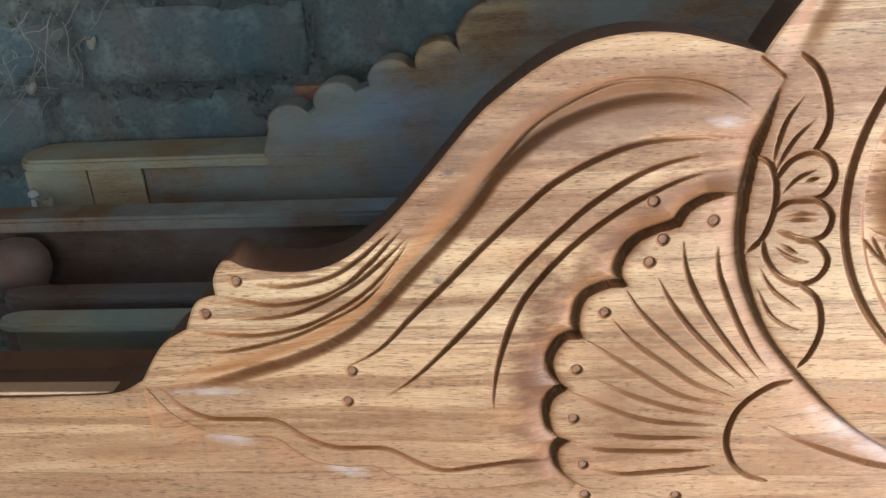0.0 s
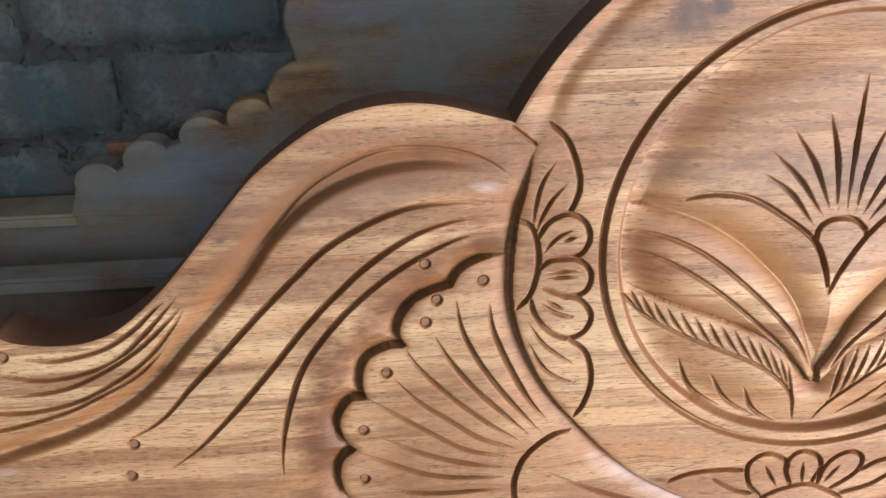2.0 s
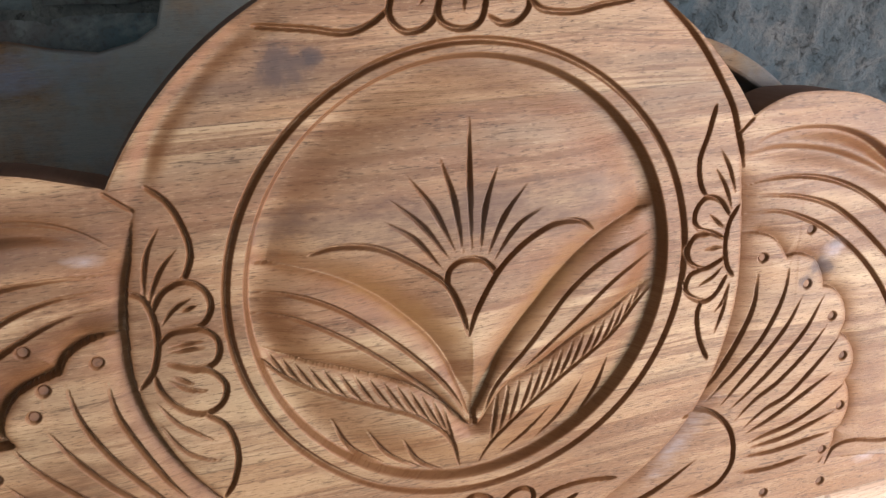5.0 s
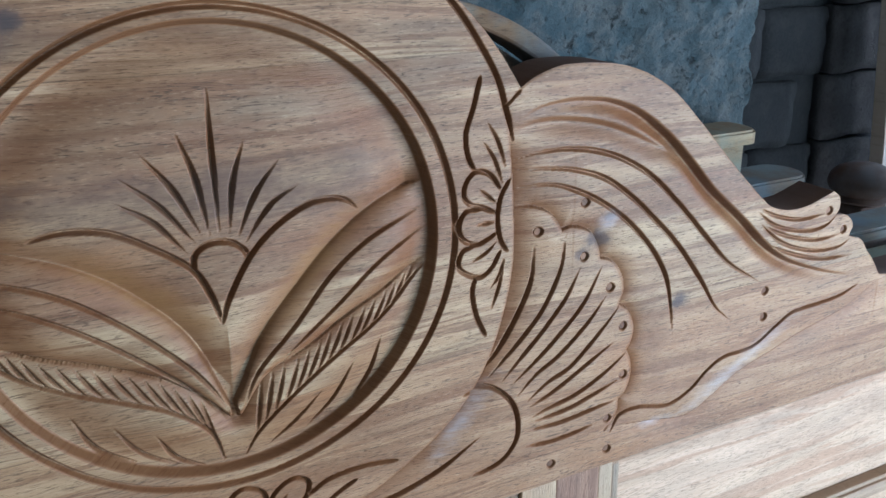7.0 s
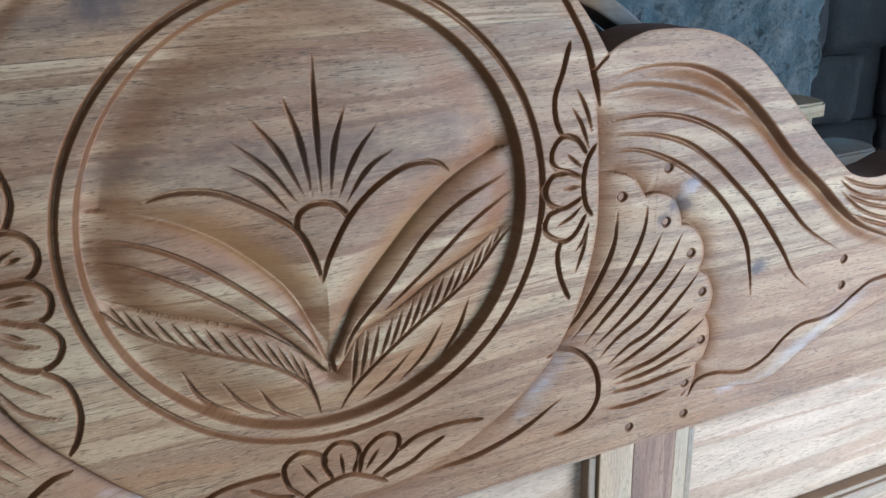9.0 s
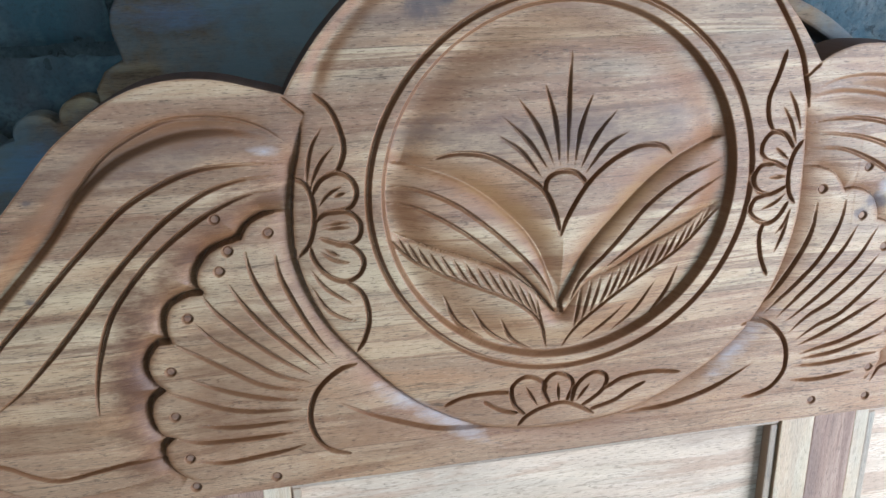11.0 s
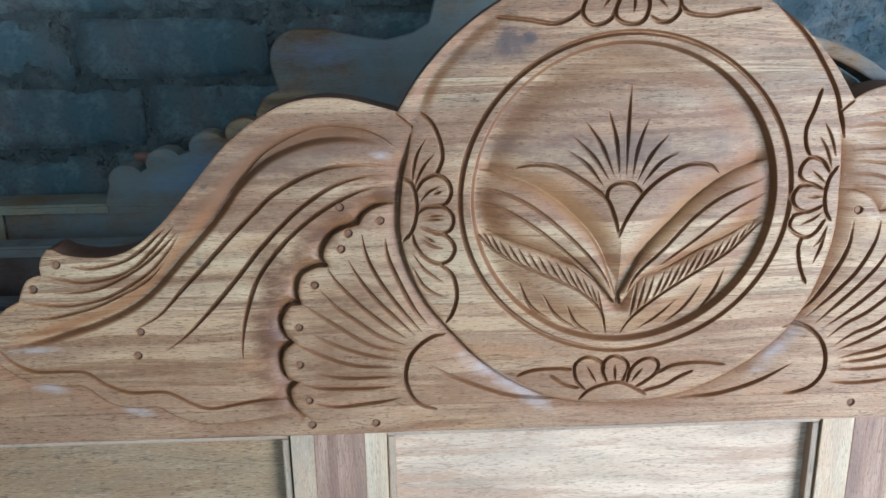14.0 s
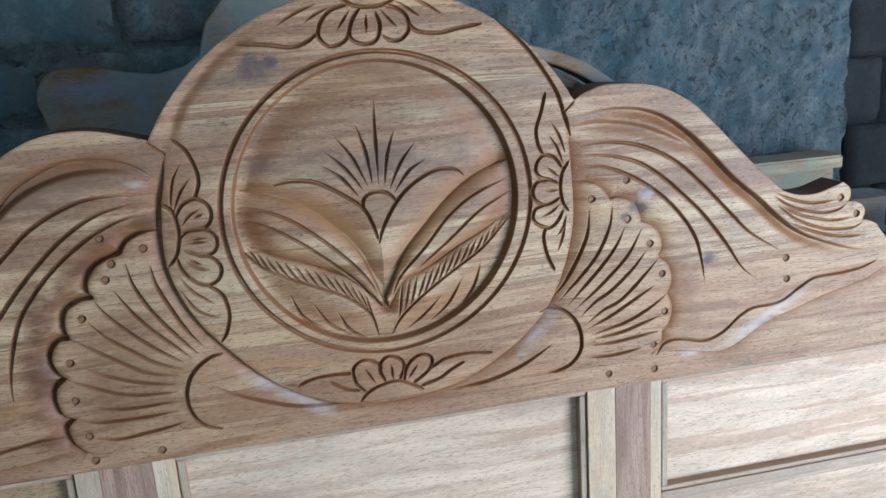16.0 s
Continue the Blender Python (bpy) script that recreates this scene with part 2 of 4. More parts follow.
def masonry(name, base, stain, dust, rough=0.9, grain=1.0, depth=0.004, pits=0.0):
    """Brick, mortar or plaster: stains at two scales, dust, pits."""
    m, nt, bsdf = material(name)
    n = Net(nt)
    big = n.noise(n.co, 6.5, 6.0, 0.62, 0.6)
    mid = n.noise(n.co, 19.0 * grain, 6.0, 0.68)
    fine = n.noise(n.co, 150.0 * grain, 4.0, 0.7)
    rnd = n.random()
    col = n.mix(n.ramp(big, [(0.36, (0, 0, 0)), (0.64, (1, 1, 1))]), base, stain)
    col = n.mix(n.maths("MULTIPLY", n.ramp(mid, [(0.46, (0, 0, 0)), (0.68, (1, 1, 1))]), 0.75), col, dust)
    col = n.mix(n.maths("MULTIPLY", n.ramp(fine, [(0.35, (1, 1, 1)), (0.5, (0, 0, 0))]), 0.5), col, tuple(c * 0.45 for c in base))
    col = n.mix(n.maths("MULTIPLY", rnd, 0.35), col, stain)
    if pits:
        hole = n.ramp(n.noise(n.co, 60.0, 6.0, 0.75, 1.0), [(0.36, (1, 1, 1)), (0.44, (0, 0, 0))])
        col = n.mix(n.maths("MULTIPLY", hole, pits), col, tuple(c * 0.22 for c in base))
        mid = n.maths("SUBTRACT", mid, n.maths("MULTIPLY", hole, 0.8))
    n.put(bsdf.inputs["Base Color"], col)
    bsdf.inputs["Roughness"].default_value = rough
    n.put(bsdf.inputs["Normal"], n.bump(n.maths("ADD", mid, n.maths("MULTIPLY", fine, 0.45)), 0.8, depth))
    return m


KNOTS = ((-0.119, 1.441, 0.021), (-0.100, 1.446, 0.010), (-0.128, 1.432, 0.009), (0.340, 1.232, 0.016), (0.322, 1.220, 0.010), (0.352, 1.250, 0.008), (-0.457, 1.292, 0.005), (-0.470, 1.205, 0.006), (0.44, 1.15, 0.012))
# pale sheen painted on the tilted slopes, and a filler patch by a knot
SHEEN_AND_FILLER = ((-0.118, 1.043, -35, 0.085, 0.012), (0.195, 1.075, 48, 0.060, 0.013), (-0.655, 1.056, -10, 0.035, 0.008), (-0.565, 1.024, -8, 0.028, 0.006), (0.53, 1.058, 28, 0.10, 0.013), (-0.665, 1.106, 0, 0.035, 0.006), (-0.262, 1.322, -10, 0.016, 0.006), (0.42, 1.020, 0, 0.030, 0.007), (0.352, 1.245, 40, 0.018, 0.010))
PURPLE, BROWN, HOLLOW_BROWN = (0.168, 0.100, 0.064), (0.190, 0.098, 0.047), (0.135, 0.062, 0.027)
# heartwood; bands in hollows and at left also paint shade and bounced light
BANDS = ((0.01, 1.320, 0, 0.17, 0.034, PURPLE, 1.2), (-0.12, 1.33, 3, 0.06, 0.016, PURPLE, 0.6), (-0.36, 1.325, 8, 0.15, 0.030, PURPLE, 1.0), (-0.396, 1.12, 88, 0.13, 0.028, HOLLOW_BROWN, 1.3), (-0.335, 1.235, 45, 0.09, 0.020, HOLLOW_BROWN, 1.2), (-0.265, 1.280, 5, 0.04, 0.014, HOLLOW_BROWN, 1.0), (-0.35, 1.335, 15, 0.10, 0.012, BROWN, 1.0), (0.05, 1.425, 0, 0.10, 0.014, BROWN, 0.9), (-0.05, 1.255, -40, 0.08, 0.016, (0.30, 0.165, 0.07), 0.9), (0.07, 1.25, 48, 0.08, 0.016, (0.30, 0.165, 0.07), 0.9), (0.41, 1.12, 95, 0.10, 0.020, BROWN, 0.6), (-0.30, 1.13, 60, 0.14, 0.08, BROWN, 0.7), (-0.22, 1.26, 80, 0.12, 0.03, BROWN, 0.6), (-0.15, 1.03, 0, 0.16, 0.03, BROWN, 0.5), (0.0, 1.435, 0, 0.13, 0.008, BROWN, 0.7), (-0.42, 1.30, 40, 0.09, 0.014, BROWN, 0.9), (-0.45, 1.28, 35, 0.05, 0.012, BROWN, 0.7), (-0.50, 1.075, 0, 0.17, 0.020, BROWN, 0.8),
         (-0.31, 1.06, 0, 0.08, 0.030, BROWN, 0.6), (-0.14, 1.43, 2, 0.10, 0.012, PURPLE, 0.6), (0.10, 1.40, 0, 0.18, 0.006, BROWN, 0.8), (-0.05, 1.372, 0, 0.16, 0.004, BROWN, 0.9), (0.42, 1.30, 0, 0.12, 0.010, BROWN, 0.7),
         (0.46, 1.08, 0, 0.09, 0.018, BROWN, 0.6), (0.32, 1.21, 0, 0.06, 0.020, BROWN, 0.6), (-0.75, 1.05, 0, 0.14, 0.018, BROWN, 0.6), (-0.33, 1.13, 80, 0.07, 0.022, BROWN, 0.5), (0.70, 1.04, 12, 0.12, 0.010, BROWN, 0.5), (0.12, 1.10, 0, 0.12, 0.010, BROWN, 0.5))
BOARDS = ((1.112, 1.240, (0.46, 0.325, 0.19), 0.55), (1.240, 1.372, (0.225, 0.122, 0.068), 0.85), (0.9, 1.062, (0.26, 0.155, 0.09), 0.55), (1.43, 1.60, (0.36, 0.205, 0.11), 0.5))
CARVED = wood("carved_wood", (0.170, 0.098, 0.050), (0.350, 0.225, 0.130), (0.46, 0.324, 0.200), plank=0.128, rough=0.36, spots=KNOTS, sheen_and_filler=SHEEN_AND_FILLER, bands=BANDS, boards=BOARDS, contrast=1.45, gloss=0.4)
PALE = wood("pale_panel_wood", (0.39, 0.27, 0.165), (0.57, 0.43, 0.295), (0.68, 0.54, 0.395), rough=0.48, knots=True, scale=0.6, redness=0.2)
OLIVE = wood("olive_panel_wood", (0.23, 0.17, 0.10), (0.37, 0.29, 0.185), (0.46, 0.375, 0.25), rough=0.48, knots=False, scale=0.45, contrast=1.5)
SAPWOOD = wood("sapwood", (0.42, 0.33, 0.21), (0.56, 0.46, 0.32), (0.62, 0.53, 0.38), axis="Z", knots=False, rough=0.5)
HEARTWOOD = wood("heartwood", (0.18, 0.105, 0.068), (0.31, 0.195, 0.13), (0.40, 0.27, 0.185), axis="Z", knots=False, rough=0.5, redness=0.4)
BEAD = wood("bead_wood", (0.30, 0.25, 0.18), (0.42, 0.36, 0.27), (0.50, 0.44, 0.33), knots=False, rough=0.5)
BEAD_UP = wood("bead_upright_wood", (0.30, 0.25, 0.18), (0.42, 0.36, 0.27), (0.50, 0.44, 0.33), axis="Z", knots=False, rough=0.5)
HEARTWOOD_EDGE = wood("sawn_edge_wood", (0.13, 0.07, 0.04), (0.22, 0.125, 0.075), (0.30, 0.18, 0.115), knots=False, rough=0.6)
PLUG = wood("plug_wood", (0.14, 0.08, 0.045), (0.23, 0.135, 0.078), (0.30, 0.18, 0.11), knots=False, rough=0.6)
PEG = wood("peg_wood", (0.13, 0.075, 0.043), (0.24, 0.14, 0.08), (0.33, 0.20, 0.12), knots=False, rough=0.6)
DUSTY = wood("dusty_wood", (0.12, 0.08, 0.045), (0.22, 0.155, 0.09), (0.30, 0.22, 0.13), rough=0.55, dust=(0.185, 0.245, 0.25))
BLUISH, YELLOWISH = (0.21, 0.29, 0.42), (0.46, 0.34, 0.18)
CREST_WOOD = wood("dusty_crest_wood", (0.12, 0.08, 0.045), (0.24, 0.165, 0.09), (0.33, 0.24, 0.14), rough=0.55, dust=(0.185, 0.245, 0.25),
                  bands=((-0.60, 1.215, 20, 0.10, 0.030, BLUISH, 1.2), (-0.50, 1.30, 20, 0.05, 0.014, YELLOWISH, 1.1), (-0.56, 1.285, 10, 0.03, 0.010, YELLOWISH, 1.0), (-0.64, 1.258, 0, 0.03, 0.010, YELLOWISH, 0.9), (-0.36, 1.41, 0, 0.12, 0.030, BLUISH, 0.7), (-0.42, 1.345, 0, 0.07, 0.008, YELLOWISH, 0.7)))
DUSTY_PALE = wood("dusty_pale_wood", (0.24, 0.19, 0.11), (0.36, 0.29, 0.17), (0.44, 0.37, 0.24), rough=0.55, dust=(0.26, 0.315, 0.255))
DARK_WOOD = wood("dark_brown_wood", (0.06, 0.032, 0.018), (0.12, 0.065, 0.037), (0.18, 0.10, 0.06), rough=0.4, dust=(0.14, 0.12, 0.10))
POST_WOOD = wood("planed_post_wood", (0.50, 0.50, 0.45), (0.66, 0.66, 0.61), (0.74, 0.74, 0.70), axis="Z", knots=False, rough=0.55)
BRICK = masonry("dusty_brick", (0.125, 0.105, 0.092), (0.070, 0.118, 0.128), (0.215, 0.262, 0.255))
MORTAR = masonry("crumbling_mortar", (0.105, 0.118, 0.11), (0.06, 0.078, 0.076), (0.19, 0.215, 0.195), grain=1.6, depth=0.010, pits=0.8)
RED_BRICK = masonry("bare_red_brick", (0.33, 0.12, 0.07), (0.25, 0.12, 0.08), (0.30, 0.19, 0.14))
PLASTER = masonry("blue_grey_plaster", (0.085, 0.105, 0.108), (0.042, 0.076, 0.092), (0.185, 0.180, 0.165), grain=1.3, depth=0.014, pits=0.65)
# block colours: near-black holds the recess's shade, the paler one the pier's lit face
BLOCK_SHADED = masonry("shaded_block", (0.010, 0.013, 0.014), (0.016, 0.018, 0.020), (0.030, 0.031, 0.030))
PIER_LIT = masonry("lit_block", (0.034, 0.031, 0.029), (0.042, 0.038, 0.037), (0.080, 0.073, 0.068), pits=0.5)
PLAIN_WALL = masonry("grey_render", (0.26, 0.26, 0.25), (0.22, 0.22, 0.21), (0.32, 0.32, 0.31))
FLOOR = masonry("concrete_floor", (0.24, 0.23, 0.21), (0.18, 0.17, 0.16), (0.30, 0.28, 0.25))
CLIP = masonry("grey_plastic", (0.42, 0.45, 0.46), (0.36, 0.39, 0.40), (0.48, 0.50, 0.50), rough=0.5, depth=0.0005)
COBWEB = masonry("cobweb", (0.24, 0.24, 0.20), (0.18, 0.18, 0.15), (0.30, 0.30, 0.25))


# ---- building helpers ----
def part(name, bm, mat, parent=None, label="", smooth=False):
    """Link a bmesh as one mesh object, under a thing or a part if one is given."""
    me = bpy.data.meshes.new(name)
    bm.to_mesh(me)
    bm.free()
    me.materials.append(mat)
    if smooth:
        for p in me.polygons:
            p.use_smooth = True
    ob = new(name, me)
    ob.parent = parent
    if label:
        ob["label"] = label
    return ob


def thing(name, label, category, group="", kind="", at=(0, 0, 0)):
    ob = new(name)
    ob.location = at
    ob.empty_display_size = 0.05
    return tagged(ob, label, category, group, kind)


def box(x0, x1, y0, y1, z0, z1, bevel=0.0, segments=2):
    bm = bmesh.new()
    bmesh.ops.create_cube(bm, size=1)
    for v in bm.verts:
        v.co = Vector((x0 + (v.co.x + 0.5) * (x1 - x0), y0 + (v.co.y + 0.5) * (y1 - y0), z0 + (v.co.z + 0.5) * (z1 - z0)))
    if bevel:
        bmesh.ops.bevel(bm, geom=bm.edges[:], offset=bevel, segments=segments, affect="EDGES", profile=0.6)
    return bm


def slab(outline, y0, y1, bevel=0.0):
    """A board cut to an outline in x and z (metres), from y0 back to y1."""
    bm = bmesh.new()
    front = [bm.verts.new((x, y0, z)) for x, z in outline]
    back = [bm.verts.new((x, y1, z)) for x, z in outline]
    f = bm.faces.new(front)
    bm.faces.new(back[::-1])
    for i in range(len(front)):
        j = (i + 1) % len(front)
        bm.faces.new((front[j], front[i], back[i], back[j]))
    bmesh.ops.recalc_face_normals(bm, faces=bm.faces[:])
    if bevel:
        rim = [e for e in bm.edges if f in e.link_faces]
        bmesh.ops.bevel(bm, geom=rim, offset=bevel, segments=2, affect="EDGES", profile=0.5)
    return bm


def lathe(profile, centre, steps=32):
    """A turned piece: (radius, height) pairs spun round an upright axis."""
    bm = bmesh.new()
    rings = []
    for r, h in profile:
        rings.append([bm.verts.new((centre[0] + r * math.cos(2 * math.pi * k / steps), centre[1] + r * math.sin(2 * math.pi * k / steps), centre[2] + h)) for k in range(steps)])
    for a, b in zip(rings, rings[1:]):
        for k in range(steps):
            bm.faces.new((a[k], a[(k + 1) % steps], b[(k + 1) % steps], b[k]))
    bm.faces.new(rings[0][::-1])
    bm.faces.new(rings[-1])
    return bm


def spline(points, step=2.0, closed=False):
    """A smooth curve through the points, in even steps."""
    p = np.array(points, float)
    if len(p) == 2:
        return np.linspace(p[0], p[1], max(2, int(np.linalg.norm(p[1] - p[0]) / step) + 1))
    q = np.vstack([p[-1:], p, p[:2]]) if closed else np.vstack([2 * p[0] - p[1], p, 2 * p[-1] - p[-2]])
    out = []
    for a, b, c, d in zip(q, q[1:], q[2:], q[3:]):
        k = max(2, int(np.linalg.norm(c - b) / step) + 1)
        t = np.linspace(0, 1, k, endpoint=False)[:, None]
        out.append(0.5 * (2 * b + (c - a) * t + (2 * a - 5 * b + 4 * c - d) * t ** 2 + (3 * b - a - 3 * c + d) * t ** 3))
    if not closed:
        out.append(p[-1:])
    return np.vstack(out)


# ---- the carved crest: one relief, worked out in millimetres over a fine grid ----
X0, X1, Z0, Z1 = -950, 950, -13, 521
gx, gz = np.arange(X0, X1 + 1, 1.0), np.arange(Z0, Z1 + 1, 1.0)
GX, GZ = np.meshgrid(gx, gz)
relief = np.zeros_like(GX)


def window(line, pad):
    lo, hi = line.min(0) - pad, line.max(0) + pad
    a, b = np.searchsorted(gx, (lo[0], hi[0]))
    c, d = np.searchsorted(gz, (lo[1], hi[1]))
    return np.s_[c:d, a:b]


def distance(line, pad, closed=False):
    """The window round a line, each grid point's distance to it, and how far along the line its nearest point lies (0 to 1)."""
    if closed:
        line = np.vstack([line, line[:1]])
    w = window(line, pad)
    px, pz = GX[w], GZ[w]
    best, along = np.full(px.shape, 1e9), np.zeros(px.shape)
    lens = np.linalg.norm(np.diff(line, axis=0), axis=1)
    total, run = lens.sum(), 0.0
    for (ax, az), (bx, bz), ln in zip(line, line[1:], lens):
        if ln < 1e-6:
            continue
        # only the part of the window that this short piece can reach
        c0, c1 = np.searchsorted(px[0], (min(ax, bx) - pad, max(ax, bx) + pad))
        r0, r1 = np.searchsorted(pz[:, 0], (min(az, bz) - pad, max(az, bz) + pad))
        s = np.s_[r0:r1, c0:c1]
        t = np.clip(((px[s] - ax) * (bx - ax) + (pz[s] - az) * (bz - az)) / ln ** 2, 0, 1)
        d = np.hypot(px[s] - ax - t * (bx - ax), pz[s] - az - t * (bz - az))
        near = d < best[s]
        best[s] = np.where(near, d, best[s])
        along[s] = np.where(near, (run + t * ln) / total, along[s])
        run += ln
    return w, best, along


def inside(line):
    """Which grid points lie within a closed line."""
    res = np.zeros(GX.shape, bool)
    a, b = line, np.roll(line, -1, axis=0)
    for i, z in enumerate(gz):
        zz = z + 1e-4
        cut = (a[:, 1] > zz) != (b[:, 1] > zz)
        if cut.any():
            xs = a[cut, 0] + (zz - a[cut, 1]) / (b[cut, 1] - a[cut, 1]) * (b[cut, 0] - a[cut, 0])
            res[i] = np.searchsorted(np.sort(xs), gx) % 2 == 1
    return res


def groove(points, half, depth, taper=0.15):
    """One stroke of the gouge, running out at both ends."""
    global relief
    half = half * STROKE
    w, d, t = distance(spline(points, 2.5), half + 2)
    k = np.clip(np.minimum(t, 1 - t) / taper, 0.0, 1.0) ** (0.85 if taper >= 0.2 else 0.6)
    k = 0.08 + 0.92 * k if taper >= 0.2 else 0.25 + 0.75 * k
    u = np.clip(1 - (d / (half * k)) ** 2, 0, 1)
    cuts[w] = np.maximum(cuts[w], depth * DEEPER * k * u ** 0.95)


def cove(points, reach, depth, taper=0.1):
    """A wide hollow with soft sides."""
    w, d, t = distance(spline(points, 3.0), reach * 3)
    k = np.clip(np.minimum(t, 1 - t) / taper, 0, 1)
    relief[w] -= depth * k * np.exp(-(d / reach) ** 2)


def scoop(points, close, outer, inner, depth, taper=0.1):
    """A hollow that falls gently on one side and rises steeply on the other, which the closing points mark."""
    line = spline(points, 3.0)
    steep = inside(np.vstack([line, close]))
    w, d, t = distance(line, outer * 3)
    k = np.clip(np.minimum(t, 1 - t) / taper, 0, 1)
    relief[w] -= depth * k * np.exp(-(d / np.where(steep[w], inner, outer)) ** 2)


STROKE, DEEPER = 0.74, 1.22
cuts = np.zeros_like(GX)

# outline of the crest
left_edge = [[(-950, 101), (-853, 101), (-802, 102), (-750, 105), (-723, 117)], [(-723, 117), (-707, 142), (-694, 156), (-676, 166)],
             [(-676, 166), (-671, 178), (-664, 190), (-654, 195), (-647, 196)], [(-647, 196), (-647, 208), (-643, 218), (-637, 225), (-631, 226)],
             [(-631, 226), (-617, 219), (-590, 215), (-563, 217), (-537, 228), (-506, 254), (-480, 282), (-437, 331), (-415, 350), (-391, 367), (-367, 379), (-344, 385), (-318, 387), (-292, 384), (-266, 377), (-245, 371)]]
right_edge = [[(255, 373), (269, 381), (291, 388), (313, 389), (341, 387), (365, 382), (390, 372), (417, 355), (447, 327), (479, 295), (512, 263), (536, 241), (552, 229), (575, 222), (600, 222), (623, 228), (639, 233)],
              [(639, 233), (649, 225), (652, 214), (648, 206)], [(648, 206), (666, 202), (676, 190), (672, 178)], [(672, 178), (692, 171), (704, 157), (719, 141), (733, 122)], [(733, 122), (764, 117), (802, 117), (950, 117)]]
CX, CZ, CR = 8.0, 235.0, 284.0
a0, a1 = math.atan2(371 - CZ, -245 - CX), math.atan2(373 - CZ, 255 - CX)
arc = [(CX + CR * math.cos(a), CZ + CR * math.sin(a)) for a in np.linspace(a0, a1, 260)]
outline = np.vstack([[(-950.0, -13.0)]] + [spline(s, 2.0) for s in left_edge] + [arc] + [spline(s, 2.0) for s in right_edge] + [[(950.0, -13.0)]])
outline = outline[np.r_[True, np.linalg.norm(np.diff(outline, axis=0), axis=1) > 0.05]]
mask = inside(outline)

# the disc in the middle, standing over the wings and the crescents below it
rim = spline([(-228, 354), (-234, 320), (-240, 295), (-244, 256), (-243, 223), (-234, 189), (-216, 151), (-191, 118), (-158, 81), (-125, 54), (-84, 31), (-43, 20), (5, 16), (39, 18), (67, 22), (101, 31), (141, 51), (180, 78), (211, 110), (231, 145), (245, 186), (252, 226), (252, 266), (250, 305), (246, 350)], 3.0)
disc = inside(np.vstack([rim, [(255, 373)], arc[::-1], [(-245, 371)]]))
w, d, t = distance(rim, 60)
relief[w] -= np.where(disc[w], 0, 11.0 * np.exp(-d / 16) * np.clip(np.minimum(t, 1 - t) / 0.05, 0, 1))
relief[w] -= np.where(disc[w], 1.5 * np.exp(-d / 2.5), 0)

# the two shells
shell_left = np.vstack([spline(s, 2.0) for s in ([(-246, 268), (-265, 266), (-282, 258), (-290, 246)], [(-290, 246), (-312, 239), (-325, 228), (-332, 211), (-327, 198)], [(-327, 198), (-343, 196), (-358, 186), (-363, 168), (-360, 152)], [(-360, 152), (-373, 151), (-383, 133), (-379, 115), (-371, 106)], [(-371, 106), (-383, 96), (-386, 79), (-381, 61), (-370, 55)], [(-370, 55), (-379, 45), (-377, 28), (-369, 16), (-360, 9)])])
shell_right = np.vstack([spline(s, 2.0) for s in ([(251, 273), (270, 271), (288, 264), (302, 246)], [(302, 246), (314, 247), (331, 240), (341, 226), (345, 212)], [(345, 212), (357, 207), (369, 193), (373, 175), (368, 162)], [(368, 162), (380, 152), (388, 134), (386, 118), (381, 110)], [(381, 110), (387, 97), (388, 81), (383, 65), (375, 58)], [(375, 58), (374, 46), (368, 36), (359, 27)])])
in_left = inside(np.vstack([shell_left, [(-300, 3), (-200, 12), (-84, 20)], rim[rim[:, 0] < -84][::-1]])) & ~disc
in_right = inside(np.vstack([shell_right, [(300, 6), (200, 12), (101, 20)], rim[rim[:, 0] > 101]])) & ~disc


def one_piece(region, seed):
    """The connected part of a region that holds the seed (x, z)."""
    rows, cols = np.nonzero(region)
    r0, r1, c0, c1 = rows.min(), rows.max() + 1, cols.min(), cols.max() + 1
    r = region[r0:r1, c0:c1]
    got = np.zeros_like(r)
    got[int(seed[1] - Z0) - r0, int(seed[0] - X0) - c0] = True
    count = 0
    while got.sum() != count:
        count = got.sum()
        for _ in range(25):
            g = got.copy()
            g[1:] |= got[:-1]
            g[:-1] |= got[1:]
            g[:, 1:] |= got[:, :-1]
            g[:, :-1] |= got[:, 1:]
            got = g & r
    full = np.zeros_like(region)
    full[r0:r1, c0:c1] = got
    return full


in_left, in_right = one_piece(in_left, (-310, 120)), one_piece(in_right, (310, 120))
for edge, within, deep, reach in ((shell_left, in_left, 14.0, 10.0), (shell_right, in_right, 5.5, 9.0)):
    w, d, t = distance(edge, 45)
    ends = np.clip(np.minimum(t, 1 - t) / 0.06, 0.15, 1)
    relief[w] -= np.where(within[w] | disc[w], 0, ends * deep * np.exp(-d / reach))
    relief[w] -= np.where(within[w], 2.2 * np.exp(-d / 3.0), 0)

# the wavy lower borders, a step down to the plain rail
for points, sign in (([(-723, 114), (-706, 86), (-679, 66), (-645, 61), (-616, 58), (-589, 36), (-560, 30), (-536, 30), (-517, 18), (-493, 8), (-459, 5), (-420, 9), (-377, 16)], 1), ([(733, 116), (684, 91), (624, 77), (575, 62), (527, 47), (490, 26), (460, 15), (415, 23), (379, 28)], -1)):
    line = spline(points, 3.0)
    under = inside(np.vstack([line, [(-377, -60), (-723, -60)] if sign > 0 else [(379, -60), (733, -60)]]))
    w, d, t = distance(line, 60)
    relief[w] -= np.where(under[w], 8.0 * np.exp(-d / 14) * np.clip(np.minimum(t, 1 - t) / 0.16, 0, 1), 0)

